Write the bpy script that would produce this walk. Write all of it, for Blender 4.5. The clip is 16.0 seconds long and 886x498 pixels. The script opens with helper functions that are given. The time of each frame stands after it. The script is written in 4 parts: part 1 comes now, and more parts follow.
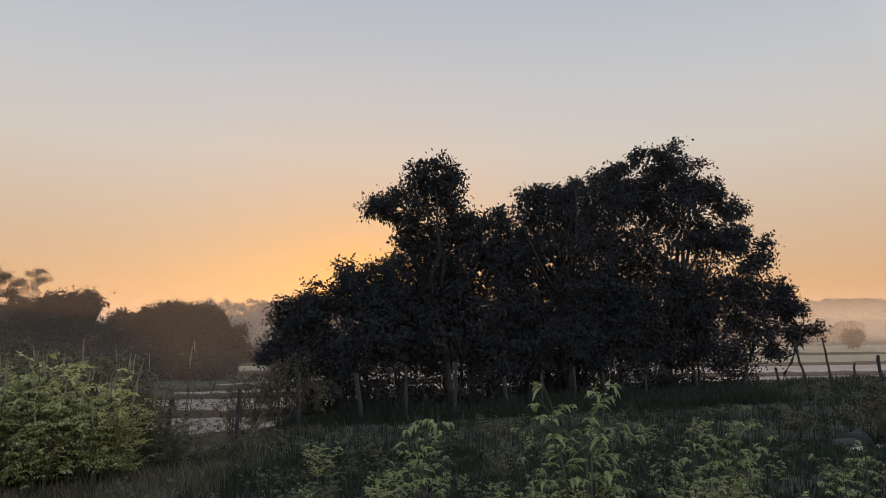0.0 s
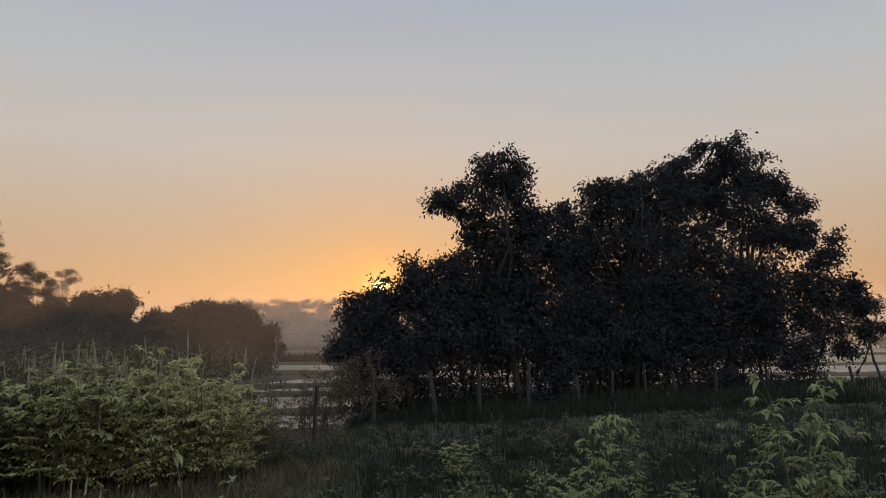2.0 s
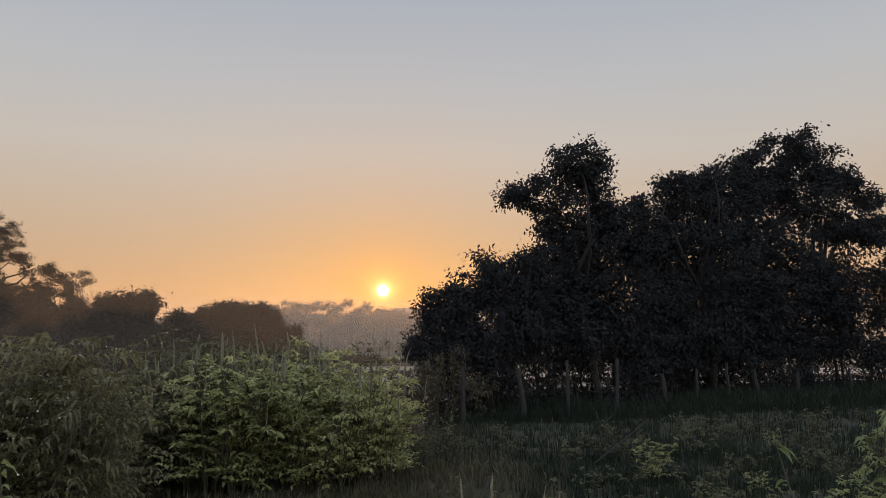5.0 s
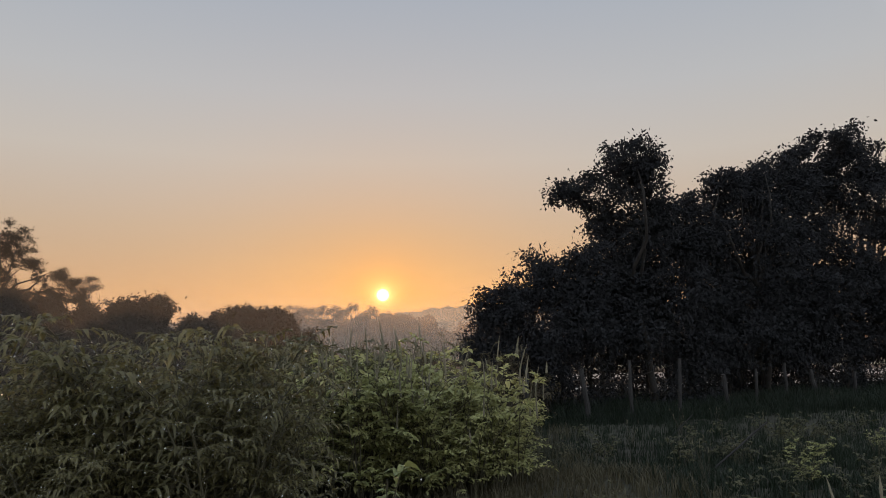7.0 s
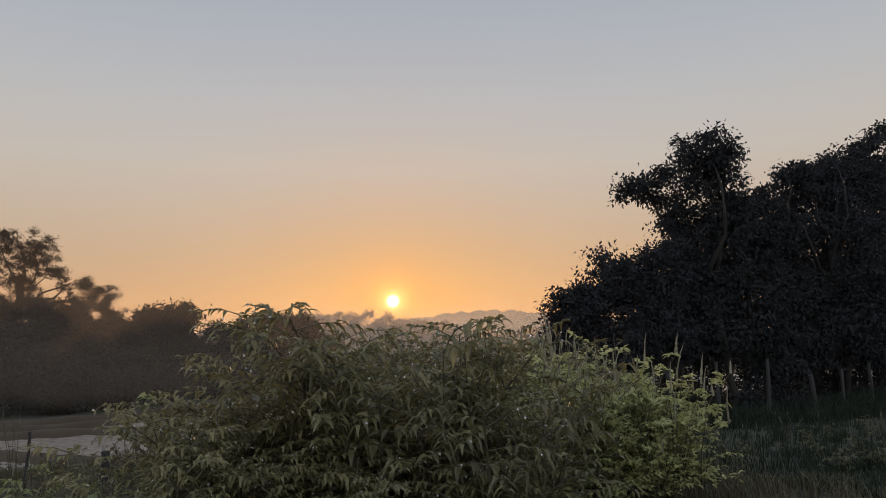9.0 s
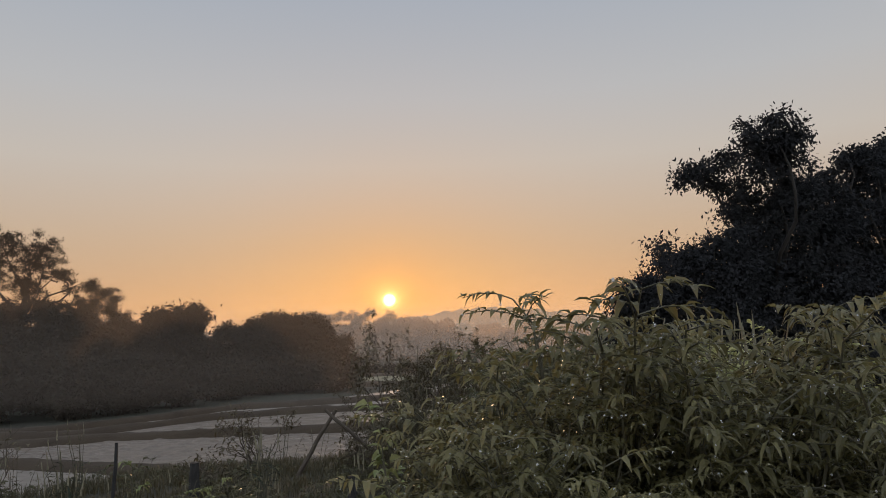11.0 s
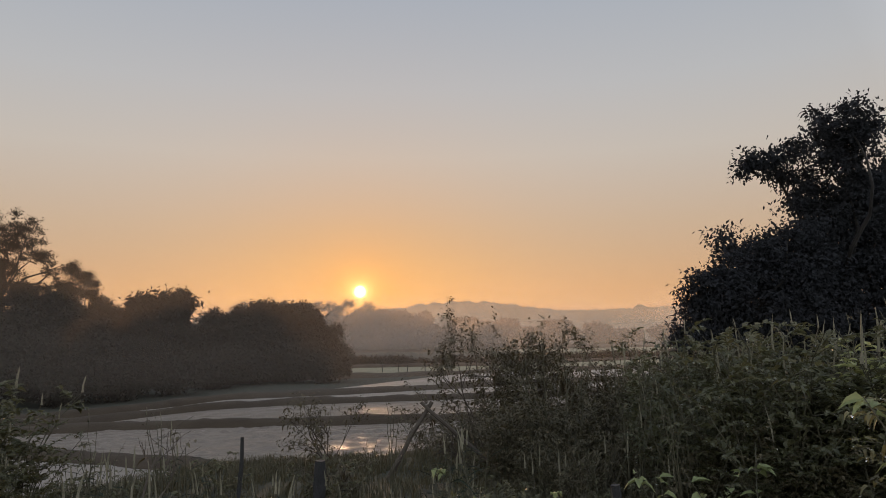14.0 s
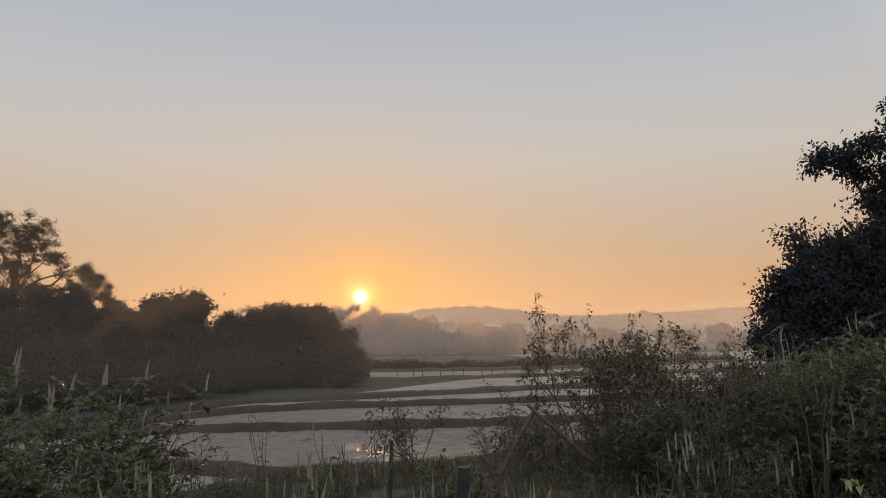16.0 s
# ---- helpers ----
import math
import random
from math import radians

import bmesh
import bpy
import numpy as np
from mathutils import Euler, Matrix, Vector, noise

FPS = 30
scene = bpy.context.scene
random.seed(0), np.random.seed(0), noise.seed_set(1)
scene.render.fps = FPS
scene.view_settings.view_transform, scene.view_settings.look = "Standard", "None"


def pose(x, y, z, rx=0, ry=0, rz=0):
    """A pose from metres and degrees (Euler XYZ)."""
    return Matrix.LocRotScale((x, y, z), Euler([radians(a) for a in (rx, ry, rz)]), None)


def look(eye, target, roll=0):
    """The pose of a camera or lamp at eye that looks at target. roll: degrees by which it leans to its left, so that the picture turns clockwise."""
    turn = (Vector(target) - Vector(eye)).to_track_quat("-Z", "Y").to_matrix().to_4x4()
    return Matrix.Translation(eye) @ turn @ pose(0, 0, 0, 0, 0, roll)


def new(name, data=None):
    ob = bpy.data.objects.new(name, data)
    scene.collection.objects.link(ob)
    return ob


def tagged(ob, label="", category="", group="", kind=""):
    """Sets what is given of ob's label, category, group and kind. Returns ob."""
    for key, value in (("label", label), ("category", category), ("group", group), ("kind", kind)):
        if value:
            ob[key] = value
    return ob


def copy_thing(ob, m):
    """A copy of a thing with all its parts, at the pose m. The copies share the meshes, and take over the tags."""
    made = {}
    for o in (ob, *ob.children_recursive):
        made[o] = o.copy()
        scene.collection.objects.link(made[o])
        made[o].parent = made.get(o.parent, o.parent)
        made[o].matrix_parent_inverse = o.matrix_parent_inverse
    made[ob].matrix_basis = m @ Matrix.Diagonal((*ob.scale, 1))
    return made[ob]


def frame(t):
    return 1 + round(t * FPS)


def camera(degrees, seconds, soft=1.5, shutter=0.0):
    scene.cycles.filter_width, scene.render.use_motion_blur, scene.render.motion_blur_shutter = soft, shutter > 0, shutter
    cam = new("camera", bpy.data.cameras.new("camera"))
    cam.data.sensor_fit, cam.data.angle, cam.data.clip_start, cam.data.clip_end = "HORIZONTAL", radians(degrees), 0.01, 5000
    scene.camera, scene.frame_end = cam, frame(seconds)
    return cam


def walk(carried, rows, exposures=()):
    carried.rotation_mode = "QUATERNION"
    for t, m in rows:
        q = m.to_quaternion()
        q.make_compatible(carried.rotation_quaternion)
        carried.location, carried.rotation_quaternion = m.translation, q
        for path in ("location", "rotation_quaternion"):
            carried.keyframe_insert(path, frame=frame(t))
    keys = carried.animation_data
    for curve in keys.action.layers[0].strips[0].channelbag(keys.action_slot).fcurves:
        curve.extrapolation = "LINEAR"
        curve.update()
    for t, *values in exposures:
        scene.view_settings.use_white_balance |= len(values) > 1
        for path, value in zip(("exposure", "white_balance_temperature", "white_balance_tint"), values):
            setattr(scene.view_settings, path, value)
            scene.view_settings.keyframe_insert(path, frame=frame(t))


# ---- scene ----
cam = camera(65.1, 16.0, soft=0.9)
PATH = [
    (0, (-0.014, -0.153, 1.579), (0.215, 1.82, 1.815), -0.3),
    (0.5, (-0.405, 0.058, 1.534), (-0.154, 2.027, 1.779), -0.2),
    (1, (-0.859, 0.179, 1.509), (-0.614, 2.149, 1.756), -0.2),
    (1.5, (-1.293, 0.339, 1.488), (-1.079, 2.313, 1.727), -0.3),
    (2, (-1.697, 0.491, 1.48), (-1.516, 2.469, 1.717), -0.3),
    (2.5, (-2.112, 0.641, 1.47), (-1.95, 2.619, 1.717), -0.2),
    (3, (-2.475, 0.82, 1.426), (-2.321, 2.797, 1.681), -0.1),
    (3.5, (-2.854, 0.999, 1.404), (-2.698, 2.977, 1.655), -0.1),
    (4, (-3.253, 1.147, 1.394), (-3.084, 3.125, 1.635), -0.2),
    (4.2, (-3.413, 1.21, 1.378), (-3.239, 3.188, 1.616), -0.2),
    (6.5, (-5.359, 1.951, 1.259), (-5.193, 3.927, 1.519), -0.5),
    (7, (-5.744, 2.125, 1.231), (-5.571, 4.101, 1.487), -0.7),
    (7.5, (-6.195, 2.331, 1.186), (-6.013, 4.306, 1.441), -0.6),
    (8, (-6.607, 2.56, 1.178), (-6.428, 4.536, 1.433), -0.4),
    (8.5, (-7.029, 2.905, 1.169), (-6.865, 4.881, 1.431), -0.5),
    (9, (-7.503, 3.116, 1.182), (-7.357, 5.092, 1.454), -1.3),
    (9.5, (-7.971, 3.315, 1.148), (-7.839, 5.291, 1.425), -1.8),
    (9.7, (-8.144, 3.421, 1.15), (-8.016, 5.398, 1.428), -1.9),
    (11.8, (-9.782, 4.71, 1.219), (-9.591, 6.684, 1.48), -1.8),
    (12, (-9.914, 4.79, 1.216), (-9.717, 6.763, 1.48), -1.5),
    (12.5, (-10.299, 5.065, 1.193), (-10.082, 7.035, 1.461), -1.2),
    (13, (-10.701, 5.265, 1.18), (-10.47, 7.236, 1.432), -1.1),
    (13.5, (-11.115, 5.527, 1.172), (-10.874, 7.498, 1.41), -1.1),
    (14, (-11.531, 5.747, 1.158), (-11.293, 7.718, 1.403), -1.0),
    (14.5, (-11.935, 5.999, 1.112), (-11.704, 7.969, 1.369), -0.9),
    (15, (-12.37, 6.269, 1.079), (-12.145, 8.239, 1.336), -0.8),
    (15.5, (-12.77, 6.491, 1.074), (-12.545, 8.462, 1.329), -0.9),
    (16, (-13.172, 6.737, 1.057), (-12.936, 8.706, 1.317), -0.8),
]
walk(cam, [(t, look(eye, target, roll)) for t, eye, target, roll in PATH],
     exposures=[(0, 0.2), (1, 0.14), (2, 0.02), (3, 0.08), (4, 0.05), (6.5, 0.0), (9.5, -0.03), (12, -0.04), (15.5, -0.02), (16, 0.08)])

# ---- world, sun ----
SUN_DIR = Vector((0.0, 3000.0, 188.5)).normalized()


def link(nt, a, b):
    nt.links.new(a, b)


def ramp(nt, stops):
    n = nt.nodes.new("ShaderNodeValToRGB")
    while len(n.color_ramp.elements) < len(stops):
        n.color_ramp.elements.new(0.5)
    for e, (p, c) in zip(n.color_ramp.elements, stops):
        e.position, e.color = p, (*[(v / 255 / 12.92 if v <= 10 else ((v / 255 + 0.055) / 1.055) ** 2.4) for v in c], 1)
    return n


def math_node(nt, op, a, b=None):
    n = nt.nodes.new("ShaderNodeMath")
    n.operation = op
    for i, v in enumerate((a, b)):
        if v is None:
            continue
        if isinstance(v, (int, float)):
            n.inputs[i].default_value = v
        else:
            link(nt, v, n.inputs[i])
    return n.outputs[0]


def build_world():
    w = bpy.data.worlds.new("sky")
    scene.world = w
    w.use_nodes = True
    nt = w.node_tree
    nt.nodes.clear()
    out = nt.nodes.new("ShaderNodeOutputWorld")
    sky = nt.nodes.new("ShaderNodeTexSky")
    sky.sky_type, sky.sun_disc = "NISHITA", False
    sky.sun_elevation, sky.sun_rotation = radians(3.6), 0.0
    sky.air_density, sky.dust_density = 1.0, 0.6
    base = nt.nodes.new("ShaderNodeBackground")
    base.inputs[1].default_value = 0.02
    link(nt, sky.outputs[0], base.inputs[0])
    # the hazy dawn air over it: warm low towards the sun, grey blue above and behind, brightened there as fill
    tc = nt.nodes.new("ShaderNodeTexCoord")
    sep = nt.nodes.new("ShaderNodeSeparateXYZ")
    link(nt, tc.outputs["Generated"], sep.inputs[0])
    warm = ramp(nt, SKY_WARM)
    cool = ramp(nt, SKY_COOL)
    link(nt, sep.outputs[2], warm.inputs[0])
    link(nt, sep.outputs[2], cool.inputs[0])
    dot = nt.nodes.new("ShaderNodeVectorMath")
    dot.operation = "DOT_PRODUCT"
    link(nt, tc.outputs["Generated"], dot.inputs[0])
    dot.inputs[1].default_value = SUN_DIR
    d = dot.outputs["Value"]
    side = nt.nodes.new("ShaderNodeMapRange")
    side.inputs[1].default_value, side.inputs[2].default_value = -0.2, 0.75
    link(nt, d, side.inputs[0])
    mix = nt.nodes.new("ShaderNodeMix")
    mix.data_type = "RGBA"
    link(nt, side.outputs[0], mix.inputs[0])
    bright = nt.nodes.new("ShaderNodeVectorMath")
    bright.operation = "SCALE"
    bright.inputs["Scale"].default_value = COOL_GAIN
    link(nt, cool.outputs[0], bright.inputs[0])
    link(nt, bright.outputs[0], mix.inputs[6])
    link(nt, warm.outputs[0], mix.inputs[7])
    col = mix.outputs[2]
    dp = math_node(nt, "MAXIMUM", d, 0.0)
    for power, c in AUREOLE:
        g = math_node(nt, "POWER", dp, power)
        v = nt.nodes.new("ShaderNodeVectorMath")
        v.operation = "SCALE"
        v.inputs[0].default_value = c
        link(nt, g, v.inputs["Scale"])
        add = nt.nodes.new("ShaderNodeVectorMath")
        link(nt, col, add.inputs[0])
        link(nt, v.outputs[0], add.inputs[1])
        col = add.outputs[0]
    disc = nt.nodes.new("ShaderNodeMapRange")
    disc.inputs[1].default_value, disc.inputs[2].default_value = math.cos(radians(0.56)), math.cos(radians(0.1))
    link(nt, d, disc.inputs[0])
    v = nt.nodes.new("ShaderNodeVectorMath")
    v.operation = "SCALE"
    v.inputs[0].default_value = (5.0, 4.2, 2.6)
    link(nt, disc.outputs[0], v.inputs["Scale"])
    add = nt.nodes.new("ShaderNodeVectorMath")
    link(nt, col, add.inputs[0])
    link(nt, v.outputs[0], add.inputs[1])
    haze = nt.nodes.new("ShaderNodeBackground")
    link(nt, add.outputs[0], haze.inputs[0])
    haze.inputs[1].default_value = SKY_GAIN
    both = nt.nodes.new("ShaderNodeAddShader")
    link(nt, base.outputs[0], both.inputs[0])
    link(nt, haze.outputs[0], both.inputs[1])
    link(nt, both.outputs[0], out.inputs[0])


# COOL_GAIN: sky out of view is raised beyond natural to fill the foreground.
SKY_GAIN, COOL_GAIN = 0.96, 1.95
SKY_WARM = [(0.0, (184, 136, 103)), (0.06, (193, 146, 110)), (0.15, (193, 165, 141)), (0.25, (194, 183, 173)), (0.34, (184, 183, 184)), (0.46, (168, 174, 184)), (1.0, (205, 217, 240))]
SKY_COOL = [(0.0, (228, 224, 224)), (0.15, (229, 229, 232)), (0.45, (218, 228, 241)), (1.0, (186, 201, 227))]
AUREOLE = [(14, (-0.016, -0.033, -0.032)), (60, (-0.07, -0.085, -0.072)), (600, (0.14, 0.01, -0.03)), (3500, (0.6, 0.3, 0.06)), (14000, (1.2, 0.8, 0.35))]
build_world()
sun_lamp = bpy.data.lights.new("sun", "SUN")
sun_lamp.energy, sun_lamp.angle, sun_lamp.color = 3.0, radians(1.3), (1.0, 0.6, 0.32)
new("sun", sun_lamp).matrix_world = look((0, 0, 30), Vector((0, 0, 30)) - SUN_DIR)


# ---- materials ----
def node_mat(name, a, b, scale=3.0, fine=40.0, rough=0.85, bump=0.3, spec=0.5, island=0.0, translucent=0.0, tcol=None, rough_var=0.0, bump_scale=None):
    """A surface of two colours mixed by noise at two scales, with fine relief; island: how far loose pieces differ."""
    m = bpy.data.materials.new(name)
    m.use_nodes = True
    nt = m.node_tree
    p = nt.nodes["Principled BSDF"]
    tc = nt.nodes.new("ShaderNodeTexCoord")
    big, small = nt.nodes.new("ShaderNodeTexNoise"), nt.nodes.new("ShaderNodeTexNoise")
    for n, s in ((big, scale), (small, fine)):
        n.inputs["Scale"].default_value = s
        n.inputs["Detail"].default_value = 5
        link(nt, tc.outputs["Object"], n.inputs["Vector"])
    f = math_node(nt, "ADD", math_node(nt, "MULTIPLY", big.outputs[0], 1.3), math_node(nt, "MULTIPLY", small.outputs[0], 0.7))
    f = math_node(nt, "SUBTRACT", f, 0.5)
    if island:
        geo, info = nt.nodes.new("ShaderNodeNewGeometry"), nt.nodes.new("ShaderNodeObjectInfo")
        r = math_node(nt, "ADD", geo.outputs["Random Per Island"], info.outputs["Random"])
        f = math_node(nt, "ADD", math_node(nt, "MULTIPLY", f, 1 - island), math_node(nt, "MULTIPLY", r, island * 0.5))
    cl = nt.nodes.new("ShaderNodeClamp")
    link(nt, f, cl.inputs[0])
    mix = nt.nodes.new("ShaderNodeMix")
    mix.data_type = "RGBA"
    link(nt, cl.outputs[0], mix.inputs[0])
    mix.inputs[6].default_value, mix.inputs[7].default_value = (*a, 1), (*b, 1)
    link(nt, mix.outputs[2], p.inputs["Base Color"])
    p.inputs["Roughness"].default_value = rough
    p.inputs["Specular IOR Level"].default_value = spec
    if rough_var:
        link(nt, math_node(nt, "ADD", math_node(nt, "MULTIPLY", big.outputs[0], rough_var), rough - rough_var * 0.5), p.inputs["Roughness"])
    if bump:
        bn = nt.nodes.new("ShaderNodeBump")
        bn.inputs["Strength"].default_value = bump
        bn.inputs["Distance"].default_value = bump_scale or 0.02
        link(nt, small.outputs[0], bn.inputs["Height"])
        link(nt, bn.outputs[0], p.inputs["Normal"])
    if translucent:
        t = nt.nodes.new("ShaderNodeBsdfTranslucent")
        if tcol:
            t.inputs[0].default_value = (*tcol, 1)
        else:
            link(nt, mix.outputs[2], t.inputs[0])
        ms = nt.nodes.new("ShaderNodeMixShader")
        ms.inputs[0].default_value = translucent
        link(nt, p.outputs[0], ms.inputs[1])
        link(nt, t.outputs[0], ms.inputs[2])
        link(nt, ms.outputs[0], nt.nodes["Material Output"].inputs[0])
    return m


def mist_mat(name, strength, low, high):
    """Thin ground mist: lets most light through, scatters the rest both ways; thickest near the ground. The sun's
    warmth is put into its tint.
    """
    m = bpy.data.materials.new(name)
    m.use_nodes = True
    nt = m.node_tree
    nt.nodes.remove(nt.nodes["Principled BSDF"])
    tc = nt.nodes.new("ShaderNodeTexCoord")
    sep = nt.nodes.new("ShaderNodeSeparateXYZ")
    link(nt, tc.outputs["Object"], sep.inputs[0])
    r = nt.nodes.new("ShaderNodeMapRange")
    r.interpolation_type = "SMOOTHERSTEP"
    r.inputs[1].default_value, r.inputs[2].default_value = low, high
    r.inputs[3].default_value, r.inputs[4].default_value = 1.0, 0.0
    n = nt.nodes.new("ShaderNodeTexNoise")
    n.inputs["Scale"].default_value, n.inputs["Detail"].default_value = 0.015, 3
    link(nt, tc.outputs["Object"], n.inputs["Vector"])
    h = math_node(nt, "ADD", sep.outputs[2], math_node(nt, "MULTIPLY", math_node(nt, "SUBTRACT", n.outputs[0], 0.5), (high - low) * 0.7))
    link(nt, h, r.inputs[0])
    foot = nt.nodes.new("ShaderNodeMapRange")
    foot.interpolation_type = "SMOOTHSTEP"
    foot.inputs[1].default_value, foot.inputs[2].default_value = -3.0, -1.0
    link(nt, sep.outputs[2], foot.inputs[0])
    fac = math_node(nt, "MULTIPLY", math_node(nt, "MULTIPLY", r.outputs[0], foot.outputs[0]), strength)
    t, d = nt.nodes.new("ShaderNodeBsdfTranslucent"), nt.nodes.new("ShaderNodeBsdfDiffuse")
    t.inputs[0].default_value = d.inputs[0].default_value = (0.82, 0.69, 0.58, 1)
    s1, s2 = nt.nodes.new("ShaderNodeMixShader"), nt.nodes.new("ShaderNodeMixShader")
    s1.inputs[0].default_value = 0.15
    link(nt, t.outputs[0], s1.inputs[1])
    link(nt, d.outputs[0], s1.inputs[2])
    link(nt, fac, s2.inputs[0])
    clear = nt.nodes.new("ShaderNodeBsdfTransparent")
    link(nt, clear.outputs[0], s2.inputs[1])
    link(nt, s1.outputs[0], s2.inputs[2])
    link(nt, s2.outputs[0], nt.nodes["Material Output"].inputs[0])
    return m


# distance, height of the top, thickness
MIST = [(49, 13, 0.085), (114, 18, 0.21), (178, 22, 0.27), (300, 24, 0.4), (600, 36, 0.45)]
M_GROUND = node_mat("meadow soil", (0.026, 0.021, 0.015), (0.031, 0.033, 0.02), 0.35, 9, 0.95, 0.6, 0.2, bump_scale=0.08)
M_MUD = node_mat("wet paddy mud", (0.075, 0.06, 0.046), (0.15, 0.124, 0.096), 0.25, 3.0, 0.5, 0.35, 0.5, rough_var=0.5, bump_scale=0.05)
M_WATER = node_mat("paddy water", (0.05, 0.037, 0.026), (0.13, 0.10, 0.073), 0.9, 7.0, 0.46, 0.7, 0.35, rough_var=0.8, bump_scale=0.06)
M_RICE = node_mat("young rice green", (0.11, 0.102, 0.062), (0.18, 0.16, 0.10), 0.05, 1.5, 0.9, 0.4, 0.2, bump_scale=0.1)
M_BUND = node_mat("earth bund", (0.024, 0.016, 0.010), (0.047, 0.034, 0.021), 0.8, 12, 0.95, 0.6, 0.2, bump_scale=0.06)
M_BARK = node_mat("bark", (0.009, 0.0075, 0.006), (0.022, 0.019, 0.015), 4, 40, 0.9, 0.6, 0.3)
# Silhouette darkness and a purplish veil are put into this leaf colour.
M_CROWN = node_mat("backlit clump foliage", (0.0195, 0.0198, 0.021), (0.029, 0.0292, 0.030), 1, 20, 0.9, 0, 0.02, island=0.8, translucent=0.1)
# The brown of the warm haze is put into these leaves.
M_CROWN_FAR = node_mat("haze-browned far foliage", (0.026, 0.0215, 0.0165), (0.032, 0.027, 0.0205), 0.3, 5, 0.9, 0, 0.02, island=0.7, translucent=0.04)
# Front thicket rows: the brighter light there is put into this leaf colour.
M_LEAF_A = node_mat("brightened weed leaf", (0.16, 0.172, 0.066), (0.34, 0.33, 0.135), 2, 30, 0.42, 0, 0.3, island=0.8, translucent=0.45)
# Warm glare and the bush's dark-interior contrast are put into the leaf tones.
M_LEAF_B = node_mat("drooping leaf", (0.05, 0.046, 0.02), (0.175, 0.154, 0.065), 2, 30, 0.4, 0, 0.3, island=0.8, translucent=0.45)
M_LEAF_C = node_mat("fresh leaf", (0.10, 0.122, 0.046), (0.2, 0.212, 0.085), 2, 30, 0.42, 0, 0.3, island=0.8, translucent=0.4)
# Back rows, bank: dimness and warm veil are put into the colour.
M_LEAF_D = node_mat("dimmed olive weed leaf", (0.035, 0.037, 0.017), (0.1, 0.094, 0.043), 2, 30, 0.42, 0, 0.3, island=0.8, translucent=0.45)
M_LEAF_DRY = node_mat("dry leaf", (0.036, 0.027, 0.013), (0.085, 0.068, 0.03), 2, 30, 0.6, 0, 0.4, island=0.8, translucent=0.3)
M_STRAW = node_mat("straw leaf", (0.09, 0.08, 0.04), (0.2, 0.17, 0.095), 2, 30, 0.6, 0, 0.3, island=0.8, translucent=0.4)
M_STEM = node_mat("weed stem", (0.026, 0.023, 0.011), (0.055, 0.047, 0.023), 6, 60, 0.7, 0, 0.4, island=0.5)
M_TWIG = node_mat("dry twig", (0.035, 0.026, 0.018), (0.07, 0.055, 0.04), 6, 60, 0.8, 0, 0.3, island=0.5)
M_SPIKE = node_mat("seed spike", (0.10, 0.09, 0.058), (0.2, 0.178, 0.12), 8, 90, 0.85, 0.4, 0.3, island=0.6, translucent=0.2)
# Darker than real grass: the shade under the trees is put into it.
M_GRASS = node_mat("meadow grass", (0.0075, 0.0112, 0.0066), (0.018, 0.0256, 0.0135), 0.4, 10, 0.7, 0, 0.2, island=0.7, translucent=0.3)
M_GRASS_DRY = node_mat("dry grass", (0.036, 0.032, 0.017), (0.085, 0.073, 0.039), 0.4, 10, 0.7, 0, 0.3, island=0.7, translucent=0.3)
M_DEW = bpy.data.materials.new("dew")
M_DEW.use_nodes = True
p = M_DEW.node_tree.nodes["Principled BSDF"]
p.inputs["Base Color"].default_value, p.inputs["Roughness"].default_value, p.inputs["IOR"].default_value, p.inputs["Transmission Weight"].default_value = (1, 1, 1, 1), 0.02, 1.33, 0.8
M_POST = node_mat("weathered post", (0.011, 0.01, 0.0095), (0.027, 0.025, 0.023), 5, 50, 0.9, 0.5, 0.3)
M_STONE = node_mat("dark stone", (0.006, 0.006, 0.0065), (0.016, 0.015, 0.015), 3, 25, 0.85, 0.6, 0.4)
M_PALE = node_mat("pale stone", (0.35, 0.34, 0.32), (0.55, 0.53, 0.5), 6, 40, 0.8, 0.4, 0.4)
M_HILL = node_mat("wooded hill", (0.035, 0.04, 0.022), (0.06, 0.062, 0.035), 0.03, 0.3, 0.95, 0, 0.1)


# ---- mesh helpers ----
RNG = np.random.default_rng(7)


def mesh_np(name, V, F, material, smooth=False):
    V, F = np.asarray(V, dtype=np.float32), np.asarray(F, dtype=np.int32)
    me = bpy.data.meshes.new(name)
    k = F.shape[1]
    me.vertices.add(len(V))
    me.vertices.foreach_set("co", V.ravel())
    me.loops.add(F.size)
    me.loops.foreach_set("vertex_index", F.ravel())
    me.polygons.add(len(F))
    me.polygons.foreach_set("loop_start", np.arange(len(F), dtype=np.int32) * k)
    me.polygons.foreach_set("use_smooth", np.full(len(F), smooth))
    me.update(calc_edges=True)
    me.validate()
    me.materials.append(material)
    return me


def part(name, me, parent, label=""):
    ob = new(name, me)
    ob.parent = parent
    return tagged(ob, label)


def thing(name, x, y, z, label, category, group="", kind=""):
    ob = new(name)
    ob.location = (x, y, z)
    ob.empty_display_size = 0.1
    return tagged(ob, label, category, group, kind)


def join(pieces):
    Vs, Fs, n = [], [], 0
    for V, F in pieces:
        Vs.append(V)
        Fs.append(np.asarray(F) + n)
        n += len(V)
    return np.concatenate(Vs), np.concatenate(Fs)


